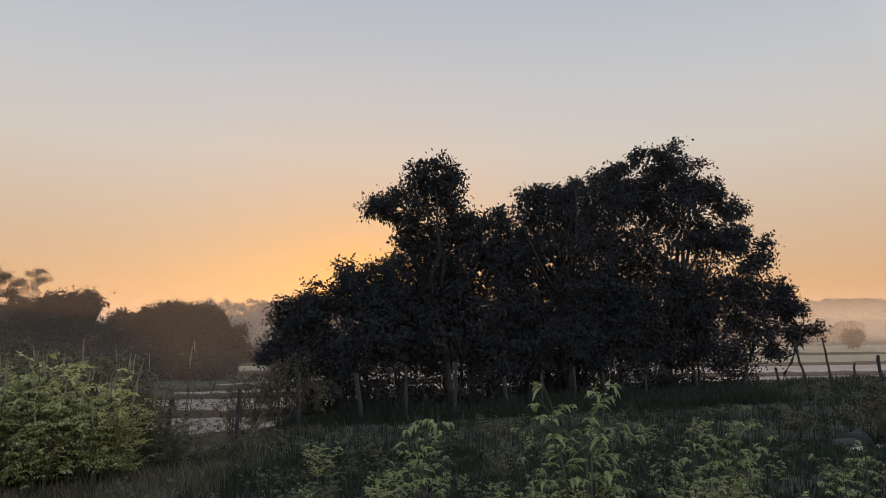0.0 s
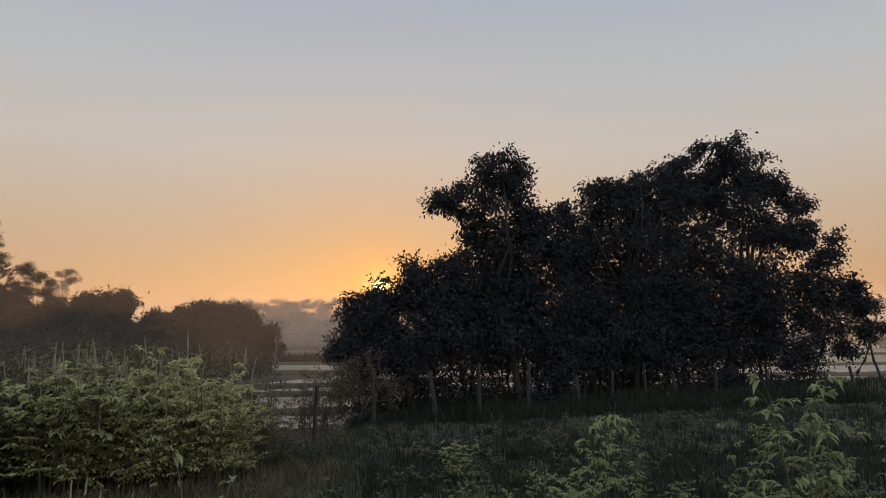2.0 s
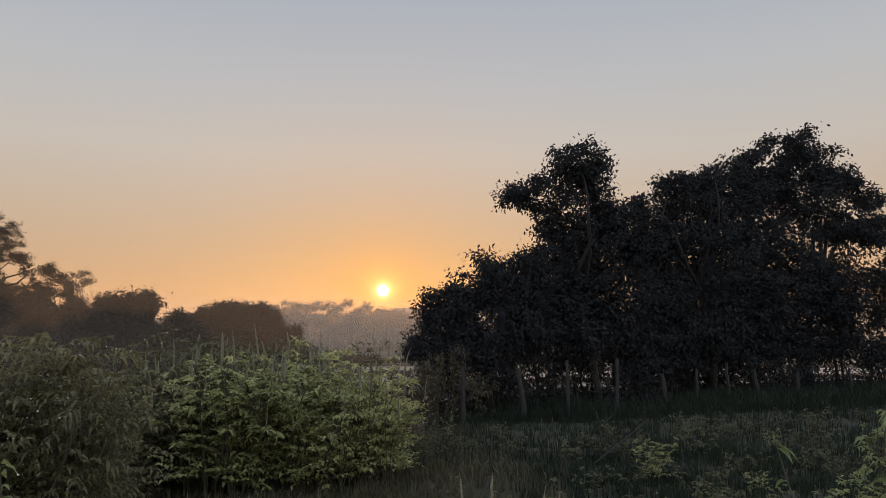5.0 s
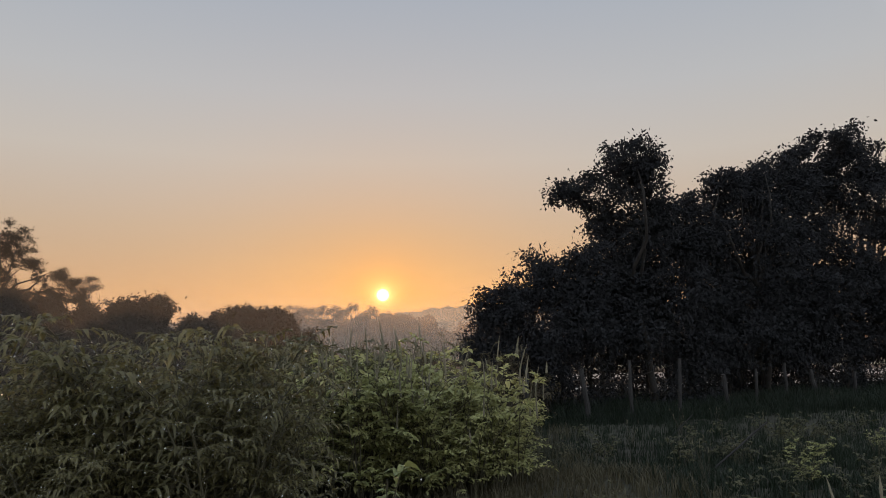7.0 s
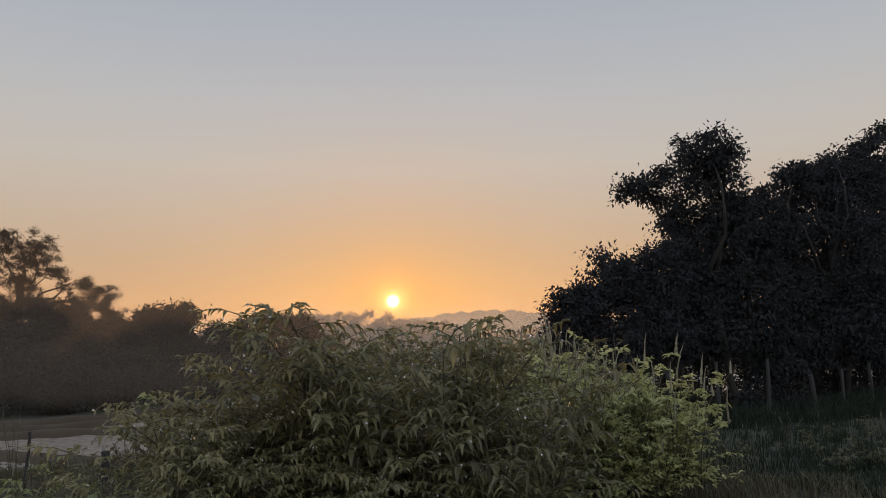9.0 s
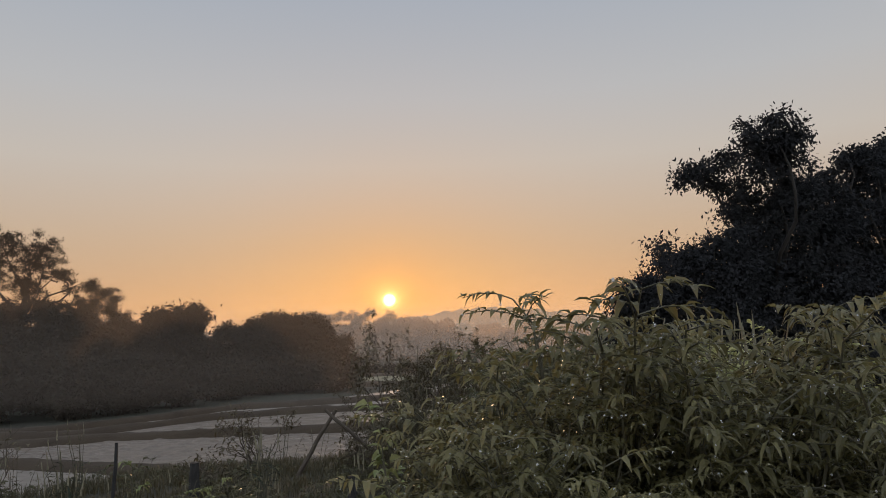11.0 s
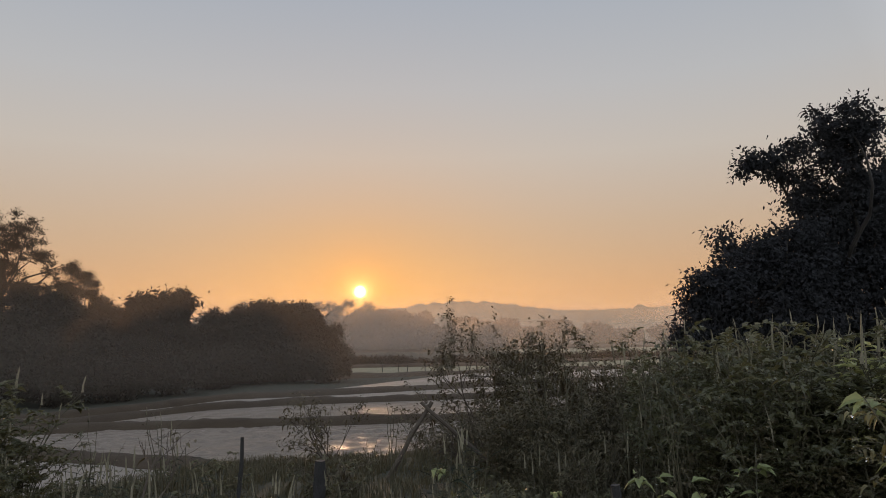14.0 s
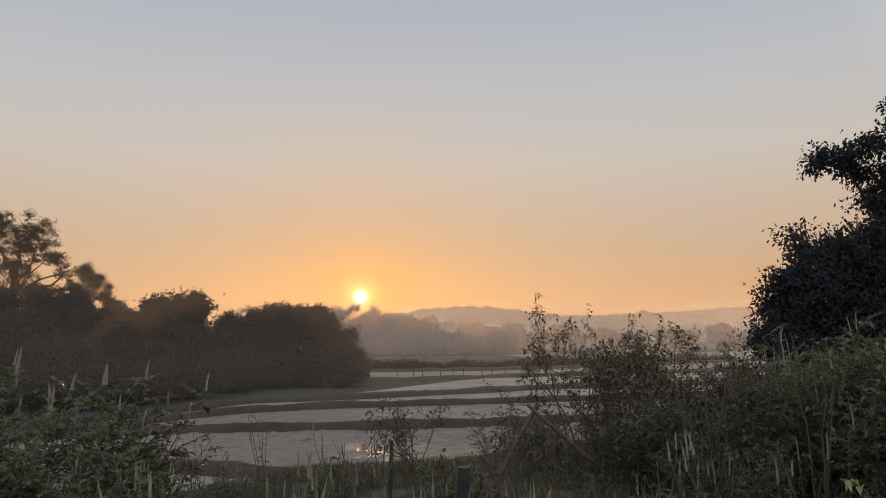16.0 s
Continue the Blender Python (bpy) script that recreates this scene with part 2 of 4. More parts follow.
def tube(points, radii, sides=6, rough=0.0, rng=RNG):
    """A tapered round rod along points, closed at both ends, of triangles."""
    P = np.asarray(points, dtype=float)
    n = len(P)
    T = np.gradient(P, axis=0)
    T /= np.linalg.norm(T, axis=1)[:, None] + 1e-9
    ref = np.where(np.abs(T[:, 2:3]) > 0.9, [[1.0, 0, 0]], [[0, 0, 1.0]])
    A = np.cross(T, ref)
    A /= np.linalg.norm(A, axis=1)[:, None] + 1e-9
    B = np.cross(T, A)
    ang = np.arange(sides) * 2 * np.pi / sides
    R = np.asarray(radii, dtype=float)[:, None] * (1 + rough * rng.uniform(-1, 1, (n, sides)))
    V = P[:, None] + R[..., None] * (np.cos(ang)[None, :, None] * A[:, None] + np.sin(ang)[None, :, None] * B[:, None])
    V = np.concatenate([V.reshape(-1, 3), P[:1], P[-1:]])
    F = []
    for i in range(n - 1):
        for j in range(sides):
            a, b = i * sides + j, i * sides + (j + 1) % sides
            F += [(a, b, b + sides), (a, b + sides, a + sides)]
    for j in range(sides):
        F += [((j + 1) % sides, j, n * sides), ((n - 1) * sides + j, (n - 1) * sides + (j + 1) % sides, n * sides + 1)]
    return V, np.array(F)


def unit(a):
    return a / (np.linalg.norm(a, axis=-1, keepdims=True) + 1e-9)


def small_leaves(P, D, L, W, rng):
    """Folded four-cornered leaves at P that point along D."""
    n = len(P)
    D = unit(D)
    S = unit(np.cross(D, unit(rng.normal(size=(n, 3)))))
    N = np.cross(S, D)
    mid = P + D * (L * 0.45)[:, None]
    V = np.stack([P, mid - S * (W / 2)[:, None] + N * (W * 0.2)[:, None], P + D * L[:, None], mid + S * (W / 2)[:, None] + N * (W * 0.2)[:, None]], axis=1).reshape(-1, 3)
    i = np.arange(n)[:, None] * 4
    return V, np.concatenate([i + [0, 1, 2], i + [0, 2, 3]])


def long_leaves(P, D, L, W, droop, rng):
    """Leaves with a midrib, three lengths and a droop towards the tip."""
    n = len(P)
    D = unit(D)
    up = np.tile([0.0, 0, 1], (n, 1)) + rng.normal(size=(n, 3)) * 0.25
    S = unit(np.cross(D, up))
    N = np.cross(S, D)
    rows = []
    for u, w in ((0.0, 0.0), (0.3, 1.0), (0.65, 0.75), (1.0, 0.0)):
        c = P + D * (L * u * (1 - 0.25 * droop * u))[:, None] - np.array([0, 0, 1.0]) * (L * droop * u * u)[:, None]
        h = (W / 2 * w)[:, None]
        rows.append([c] if w == 0 else [c - S * h + N * h * 0.5, c, c + S * h + N * h * 0.5])
    V = np.stack([v for r in rows for v in r], axis=1).reshape(-1, 3)
    i = np.arange(n)[:, None] * 8
    T = [[0, 1, 2], [0, 2, 3], [1, 4, 5], [1, 5, 2], [2, 5, 6], [2, 6, 3], [4, 7, 5], [5, 7, 6]]
    return V, np.concatenate([i + t for t in T])


def smooth(a, b, v):
    u = np.clip((np.asarray(v) - a) / (b - a), 0, 1)
    return u * u * (3 - 2 * u)


def wave(x, y, s, k):
    """A soft repeatless swell."""
    return (np.sin(x * s + 1.3 * k + 1.7 * np.sin(y * s * 0.7 + k)) + np.sin(y * s * 1.3 + 2.1 * k + 1.2 * np.sin(x * s * 0.6))) * 0.5


FIELD = -3.1


def ground_z(x, y):
    """Height of the ground: the raised path, the meadow that falls from it, the bank, the paddy plain."""
    x, y = np.asarray(x, dtype=float), np.asarray(y, dtype=float)
    d = x * 0.464 + (y + 0.15) * 0.886
    s = np.clip(-x * 0.886 + (y + 0.15) * 0.464, -8, 24)
    z = 0.08 - 0.035 * s - 0.5 * smooth(1.2, 6, d) - 0.42 * smooth(6, 17, d) - 0.5 * smooth(-2, -8, d)
    z = z + 0.06 * wave(x, y, 0.9, 1) * smooth(1.5, 4, d) + 0.03 * wave(x, y, 2.7, 2) * smooth(1.5, 4, d)
    dip = np.exp(-((x + 4.7) / 1.9) ** 2)
    z = z - 0.7 * dip * smooth(13, 20, y)
    edge = 20.8 - 3.0 * dip + 11.5 * smooth(-5, 2, x) - 2.5 * smooth(14, 22, x) - 5.2 * smooth(-13, -18, x)
    w = smooth(0, 7, y - edge)
    far = np.maximum(np.abs(x) - 60, 0)
    z = z * (1 - w) + (FIELD + 0.05 * wave(x, y, 0.25, 3)) * w
    return z * (1 - smooth(0, 40, far)) + FIELD * smooth(0, 40, far)


# ---- ground ----
def axis(lo, hi, step, reach, grow=1.35):
    a = list(np.arange(lo, hi, step))
    s, v = step, a[-1]
    while v < reach:
        s *= grow
        v += s
        a.append(v)
    s, v = step, lo
    while v > -reach:
        s *= grow
        v -= s
        a.insert(0, v)
    return np.array(a)


def grid_mesh(name, gx, gy, zf, material):
    X, Y = np.meshgrid(gx, gy)
    V = np.stack([X, Y, zf(X, Y)], axis=-1).reshape(-1, 3)
    nx, ny = len(gx), len(gy)
    i = (np.arange(ny - 1)[:, None] * nx + np.arange(nx - 1)[None]).ravel()
    return mesh_np(name, V, np.stack([i, i + 1, i + nx + 1, i + nx], axis=1), material, True)


tagged(new("ground", grid_mesh("ground", axis(-30, 32, 0.3, 3500), axis(-6, 42, 0.3, 3500), ground_z, M_GROUND)),
       "uneven grassy meadow falling to a wide plain", "ground", kind="structure")

BUNDS = [
    [(-60, 47), (-42, 40), (-25, 34.2), (-18.8, 31), (-14.4, 28.2), (-11.3, 28.6), (-8, 30.6), (-2, 34), (8, 39), (120, 42)],
    [(-60, 45), (-36, 41.5), (-27, 40.0), (-22.6, 41.3), (-15.8, 40.6), (-5.4, 40.4), (10, 43), (40, 47), (120, 50)],
    [(-60, 46.5), (-30, 43.8), (-26.2, 43.2), (-24.2, 45.6), (-21, 49.2), (-17.7, 51), (-14.8, 51.4), (-3.3, 52), (30, 55), (120, 58)],
    [(-60, 49), (-31, 46), (-28, 46.4), (-25, 50.0), (-20.6, 56.5), (-15.2, 58), (-9.5, 59.3), (-1, 62.6), (30, 66), (120, 70)],
    [(-60, 68), (-30, 75), (-16.6, 78.4), (-8.5, 79.5), (2.7, 82), (60, 86), (120, 90)],
    [(-60, 101), (-18, 101.5), (6, 98), (60, 118), (200, 128)],
    [(-60, 190), (0, 190), (120, 185), (260, 205)],
]


def bund_y(i, x):
    b = np.array(BUNDS[i], dtype=float)
    x = np.asarray(x, dtype=float)
    k = 1.6
    return (np.interp(x - k, b[:, 0], b[:, 1]) + 2 * np.interp(x, b[:, 0], b[:, 1]) + np.interp(x + k, b[:, 0], b[:, 1])) / 4


def paddy(xs, lo, hi, rows, material, label, clods=0.0):
    Y = lo[None] + (hi - lo)[None] * np.linspace(0, 1, rows)[:, None]
    X = np.tile(xs, (rows, 1))
    Z = np.full_like(X, FIELD + 0.09)
    if clods:
        rough = RNG.normal(size=X.shape)
        soft = (rough + np.roll(rough, 1, 0) + np.roll(rough, 1, 1) + np.roll(rough, (1, 1), (0, 1))) / 4
        Z = Z + clods * np.maximum(soft + 0.5 * wave(X, Y, 0.8, 6), -0.25)
    n = len(xs)
    k = (np.arange(rows - 1)[:, None] * n + np.arange(n - 1)[None]).ravel()
    return tagged(new("paddy", mesh_np("paddy", np.stack([X, Y, Z], -1).reshape(-1, 3), np.stack([k, k + 1, k + n + 1, k + n], 1), material, clods > 0)),
                  label, "paddy", "paddies of the plain", "structure")


near_x = np.arange(-46, -14.2, 0.25)
paddy(near_x, np.full(len(near_x), 22.6), bund_y(0, near_x), 50, M_MUD, "bare wet paddy below the bank", 0.03)
for i, (x0, material, label, clods) in enumerate([
        (-58, M_WATER, "shallow flooded paddy with muddy clods", 0.075), (-25.8, M_WATER, "flooded paddy strip of pale still water", 0.012),
        (-29.0, M_MUD, "wet pale paddy strip of bare mud", 0.02), (-22, M_MUD, "wet paddy strip far out", 0),
        (-17.5, M_RICE, "pale green rice paddy in morning haze", 0), (24, M_RICE, "far light green rice paddies in mist", 0)]):
    xs = np.arange(x0, 118 if i < 4 else 190, 0.22 if i == 0 else 0.5 if i < 3 else 2.0)
    lo, hi = bund_y(i, xs), bund_y(i + 1, xs)
    if i == 3:
        hi = lo + (hi - lo) * smooth(-22, 4, xs)
    paddy(xs, lo, hi, 60 if i == 0 else 24, material, label, clods)

for i in range(7):
    xs = np.arange(-58, 118, 0.6 if i < 4 else 1.5)
    ys = bund_y(i, xs)
    high = [0.28, 0.3, 0.32, 0.33, 0.35, 0.4, 0.6][i]
    wide = [0.6, 0.75, 0.95, 1.2, 1.3, 1.2, 2.0][i]
    off = np.array([-1.25, -0.75, -0.35, 0.1, 0.5, 0.85, 1.3])
    hgt = np.array([-0.4, 0.55, 0.95, 1.0, 0.93, 0.5, -0.4])
    J = RNG.normal(size=(len(xs), 7)) * 0.06
    W = wide * (1 + 0.25 * wave(xs, ys, 0.5, i))[:, None]
    V = np.stack([np.tile(xs[:, None], (1, 7)), ys[:, None] + W * (off[None] + J), FIELD + 0.09 + high * (hgt[None] + J * 1.2) * (1 + 0.2 * wave(xs, ys, 0.9, i + 4))[:, None]], -1)
    k = (np.arange(len(xs) - 1)[:, None] * 7 + np.arange(6)[None]).ravel()
    tagged(new("bund", mesh_np("bund", V.reshape(-1, 3), np.stack([k, k + 7, k + 8, k + 1], 1), M_BUND, True)),
           "low dark earth bund between two paddies", "bund", "bunds of the paddies", "structure")


# ---- distance ----
def ridge(name, y, x0, x1, crest, label, step, bumps, material=M_HILL):
    xs = np.arange(x0, x1, step)
    top = np.array([crest(x) for x in xs]) + np.array([abs(noise.noise(Vector((x / 11, y, 0)))) * 1.6 + abs(noise.noise(Vector((x / 4, y, 5)))) * 0.8 for x in xs]) * bumps
    rows = []
    for u, dz in ((-0.9, 0.0), (-0.5, 0.45), (-0.2, 0.85), (0.0, 1.0), (0.6, 0.0)):
        rows.append(np.stack([xs + RNG.normal(size=len(xs)) * step * 0.2, np.full(len(xs), y) + u * 90, FIELD - 1 + (top - FIELD + 1) * dz], -1))
    V = np.stack(rows)
    n = len(xs)
    k = (np.arange(4)[:, None] * n + np.arange(n - 1)[None]).ravel()
    return tagged(new(name, mesh_np(name, V.reshape(-1, 3), np.stack([k, k + 1, k + n + 1, k + n], 1), material, True)), label, "hill", kind="structure")


ridge("backdrop", 470, -700, 900, lambda x: 8 + 14 * math.exp(-((x - 55) / 75) ** 2) + 7 * math.exp(-((x - 190) / 60) ** 2) + 15 * math.exp(-((x - 370) / 120) ** 2), "low wooded hill dissolving in morning mist", 1.5, 2.6)
ridge("backdrop", 760, -1400, 1800, lambda x: 15 + 14 * math.exp(-((x - 330) / 150) ** 2) + 20 * math.exp(-((x - 640) / 200) ** 2) + 4 * math.sin(x / 60), "far pale ridge beyond the plain", 8.0, 0.9)

# Upright sheets stand in for the depth of the haze.
for y, top, strength in MIST:
    me = mesh_np("mist_bank", [(-1600, 0, -4), (1600, 0, -4), (1600, 0, top + 6), (-1600, 0, top + 6)], [(0, 1, 2, 3)], mist_mat("mist", strength, -1, top))
    ob = tagged(new("backdrop", me), "thin sheet of ground mist tinted with sun warmth", "mist", kind="structure")
    ob.location = (0, y, 0)


# ---- trees ----
def crown_mesh(name, blobs, leaf, fill, rng, material, cluster=0.13, hang=0.5, rough=0.28, lump=1.0, even=0.6, core=0.0):
    """Foliage of many small leaves in twig-end clusters, filling uneven masses (x, y, z, radius)."""
    Ps, Ds = [], []
    for bx, by, bz, r in blobs:
        per = 13
        m = max(6, int(fill * r * r / per))
        k = int(10 * r * r / lump ** 2) + 5
        d = unit(rng.normal(size=(k, 3)))
        swell = 1 + rough * np.array([noise.noise(Vector(v) * 2.2 + Vector((bx, by, bz))) for v in d])
        heads = d * (r * swell * (0.2 + 0.68 * rng.random(k) ** 0.5))[:, None]
        pick = rng.integers(0, k, m)
        e = unit(rng.normal(size=(m, 3)))
        off = heads[pick] + e * ((0.2 * lump + 0.1 * r) * (0.4 + 0.6 * rng.random(m)))[:, None]
        inner = rng.random(m) < even
        off = np.where(inner[:, None], e * (0.9 * r * rng.random(m) ** 0.45)[:, None], off)
        c = np.array([bx, by, bz]) + off * [1, 1, 0.94]
        P = np.repeat(c, per, 0) + rng.normal(size=(m * per, 3)) * cluster * [1, 1, 0.7]
        D = np.repeat(e, per, 0) * 0.6 + rng.normal(size=(m * per, 3)) * 0.6 - [0, 0, hang]
        Ps.append(P)
        Ds.append(D)
    P, D = np.concatenate(Ps), np.concatenate(Ds)
    L = leaf * rng.uniform(0.7, 1.3, len(P))
    if core:
        # large filler leaves within the crown, added to block light through it
        Q = [np.array(b[:3]) + unit(rng.normal(size=(int(core * fill * b[3] ** 2) + 1, 3))) * (0.72 * b[3] * rng.random(int(core * fill * b[3] ** 2) + 1) ** 0.5)[:, None] for b in blobs]
        Q = np.concatenate(Q)
        P, D = np.concatenate([P, Q]), np.concatenate([D, rng.normal(size=Q.shape) - [0, 0, 0.3]])
        L = np.concatenate([L, leaf * rng.uniform(1.4, 2.3, len(Q))])
    V, F = small_leaves(P, D, L, L * rng.uniform(0.4, 0.56, len(P)), rng)
    return mesh_np(name, V, F, material)


def bend(a, b, rng, sag=0.12, n=6):
    a, b = np.asarray(a, float), np.asarray(b, float)
    u = np.linspace(0, 1, n)[:, None]
    side = rng.normal(size=3) * np.linalg.norm(b - a) * sag
    return a + (b - a) * u + side * np.sin(np.pi * u) + rng.normal(size=(n, 3)) * 0.02 * np.linalg.norm(b - a) * (u > 0) * (u < 1)


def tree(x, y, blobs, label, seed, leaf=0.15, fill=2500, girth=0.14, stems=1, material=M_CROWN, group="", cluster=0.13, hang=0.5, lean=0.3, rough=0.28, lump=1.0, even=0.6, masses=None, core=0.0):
    rng = np.random.default_rng(seed)
    gz = float(ground_z(x, y)) - 0.15
    t = thing("tree", x, y, gz, label, "tree", group)
    o = np.array([x, y, gz])
    rel = [(bx - x, by - y, bz - gz, r) for bx, by, bz, r in blobs]
    mid = np.mean([b[:3] for b in rel], axis=0)
    for s in range(stems):
        foot = np.array([rng.normal() * 0.45, rng.normal() * 0.35, 0]) * (s > 0)
        head = np.array([mid[0] * lean * 2 + foot[0] * 1.6, mid[1] * lean + foot[1], max(0.45 * max(b[2] for b in rel), 1.2)])
        V, F = tube(bend(foot, head, rng, 0.05, 8), np.linspace(girth, girth * 0.55, 8) * (1 - 0.25 * (s > 0)), 8, 0.1, rng)
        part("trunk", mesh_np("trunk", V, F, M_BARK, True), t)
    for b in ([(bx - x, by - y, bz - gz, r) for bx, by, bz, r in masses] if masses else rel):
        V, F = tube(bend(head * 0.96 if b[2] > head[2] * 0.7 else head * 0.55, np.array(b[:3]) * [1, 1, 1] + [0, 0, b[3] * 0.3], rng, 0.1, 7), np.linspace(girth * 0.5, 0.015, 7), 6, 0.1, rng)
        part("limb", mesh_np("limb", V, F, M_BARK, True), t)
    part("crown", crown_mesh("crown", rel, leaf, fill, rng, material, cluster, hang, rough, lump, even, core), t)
    return t


def tufted(masses, per, r0, r1, seed):
    """Small tufts strewn through larger masses, so that sky shows between them."""
    rng = np.random.default_rng(seed)
    out = []
    for x, y, z, r in masses:
        for i in range(max(2, int(per * r * r))):
            d = unit(rng.normal(size=3)) * r * rng.uniform(0.35, 1.0)
            out.append((x + d[0], y + d[1], z + d[2] * 0.85, rng.uniform(r0, r1)))
    return out


CLUMP = "clump of trees in the meadow"
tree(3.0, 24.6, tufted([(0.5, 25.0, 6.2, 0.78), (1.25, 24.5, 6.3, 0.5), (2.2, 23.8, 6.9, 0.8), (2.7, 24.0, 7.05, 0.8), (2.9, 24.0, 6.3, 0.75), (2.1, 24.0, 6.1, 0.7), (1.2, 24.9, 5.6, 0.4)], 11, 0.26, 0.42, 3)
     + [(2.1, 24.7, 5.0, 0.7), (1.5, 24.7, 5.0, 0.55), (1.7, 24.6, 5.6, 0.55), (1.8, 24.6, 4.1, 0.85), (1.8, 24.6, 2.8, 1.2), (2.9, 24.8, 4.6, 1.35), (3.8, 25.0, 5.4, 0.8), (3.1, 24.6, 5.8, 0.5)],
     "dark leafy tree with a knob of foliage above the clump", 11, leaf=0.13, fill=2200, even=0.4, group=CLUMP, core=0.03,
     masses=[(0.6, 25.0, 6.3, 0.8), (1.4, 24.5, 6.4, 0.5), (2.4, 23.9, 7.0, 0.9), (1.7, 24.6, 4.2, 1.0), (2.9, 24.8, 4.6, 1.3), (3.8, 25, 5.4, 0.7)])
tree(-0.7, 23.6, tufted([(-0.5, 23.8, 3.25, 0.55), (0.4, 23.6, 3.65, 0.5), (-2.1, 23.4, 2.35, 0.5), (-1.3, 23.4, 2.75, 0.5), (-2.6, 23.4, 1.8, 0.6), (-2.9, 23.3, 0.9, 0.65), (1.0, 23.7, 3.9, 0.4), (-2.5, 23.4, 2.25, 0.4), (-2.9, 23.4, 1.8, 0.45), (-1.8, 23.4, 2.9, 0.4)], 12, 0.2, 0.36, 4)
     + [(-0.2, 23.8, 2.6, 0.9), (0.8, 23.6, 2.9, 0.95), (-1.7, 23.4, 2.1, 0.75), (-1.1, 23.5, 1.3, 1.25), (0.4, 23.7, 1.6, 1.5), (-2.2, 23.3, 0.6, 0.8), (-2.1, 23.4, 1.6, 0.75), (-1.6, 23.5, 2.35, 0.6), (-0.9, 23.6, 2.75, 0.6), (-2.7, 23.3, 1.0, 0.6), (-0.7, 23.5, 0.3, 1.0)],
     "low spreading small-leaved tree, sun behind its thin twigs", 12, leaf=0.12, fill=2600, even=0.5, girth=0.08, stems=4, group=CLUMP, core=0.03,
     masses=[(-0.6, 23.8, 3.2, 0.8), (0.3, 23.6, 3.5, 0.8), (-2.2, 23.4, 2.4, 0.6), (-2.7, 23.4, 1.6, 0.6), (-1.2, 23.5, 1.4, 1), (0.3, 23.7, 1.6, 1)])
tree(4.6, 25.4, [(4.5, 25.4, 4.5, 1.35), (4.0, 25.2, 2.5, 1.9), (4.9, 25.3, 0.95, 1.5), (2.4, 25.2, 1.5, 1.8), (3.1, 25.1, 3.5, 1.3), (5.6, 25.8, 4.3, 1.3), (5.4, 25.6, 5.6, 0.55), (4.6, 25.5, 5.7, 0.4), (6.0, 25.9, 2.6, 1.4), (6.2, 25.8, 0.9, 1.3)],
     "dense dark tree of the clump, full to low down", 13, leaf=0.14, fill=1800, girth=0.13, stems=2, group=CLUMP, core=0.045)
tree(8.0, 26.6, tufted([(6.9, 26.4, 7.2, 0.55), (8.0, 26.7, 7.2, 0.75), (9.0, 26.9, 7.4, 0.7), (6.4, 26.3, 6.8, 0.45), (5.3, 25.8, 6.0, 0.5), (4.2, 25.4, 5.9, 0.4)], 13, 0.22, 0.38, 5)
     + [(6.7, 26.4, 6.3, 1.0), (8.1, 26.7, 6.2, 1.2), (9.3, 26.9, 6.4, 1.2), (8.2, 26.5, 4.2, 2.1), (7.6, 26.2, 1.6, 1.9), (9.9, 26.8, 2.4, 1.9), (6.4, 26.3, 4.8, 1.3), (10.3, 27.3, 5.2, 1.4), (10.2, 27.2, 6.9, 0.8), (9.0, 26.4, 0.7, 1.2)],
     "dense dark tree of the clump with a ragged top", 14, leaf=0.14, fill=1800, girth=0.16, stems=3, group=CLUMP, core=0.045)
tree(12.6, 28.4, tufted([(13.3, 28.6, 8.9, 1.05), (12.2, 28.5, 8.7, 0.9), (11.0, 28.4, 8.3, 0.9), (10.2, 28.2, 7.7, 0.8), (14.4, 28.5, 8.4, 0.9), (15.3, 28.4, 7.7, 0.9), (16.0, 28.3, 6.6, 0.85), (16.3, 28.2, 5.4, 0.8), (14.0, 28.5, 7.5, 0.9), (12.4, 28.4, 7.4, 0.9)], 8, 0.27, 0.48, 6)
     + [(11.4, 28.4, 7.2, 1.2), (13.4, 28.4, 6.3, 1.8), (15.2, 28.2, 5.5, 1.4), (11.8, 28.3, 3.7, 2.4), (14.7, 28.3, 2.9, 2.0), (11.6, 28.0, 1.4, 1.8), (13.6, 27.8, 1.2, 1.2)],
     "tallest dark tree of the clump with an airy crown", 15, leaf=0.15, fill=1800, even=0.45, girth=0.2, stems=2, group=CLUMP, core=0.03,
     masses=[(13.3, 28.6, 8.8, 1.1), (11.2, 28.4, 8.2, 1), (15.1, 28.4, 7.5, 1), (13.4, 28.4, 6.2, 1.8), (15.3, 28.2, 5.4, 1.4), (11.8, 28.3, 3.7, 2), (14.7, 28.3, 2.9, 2)])
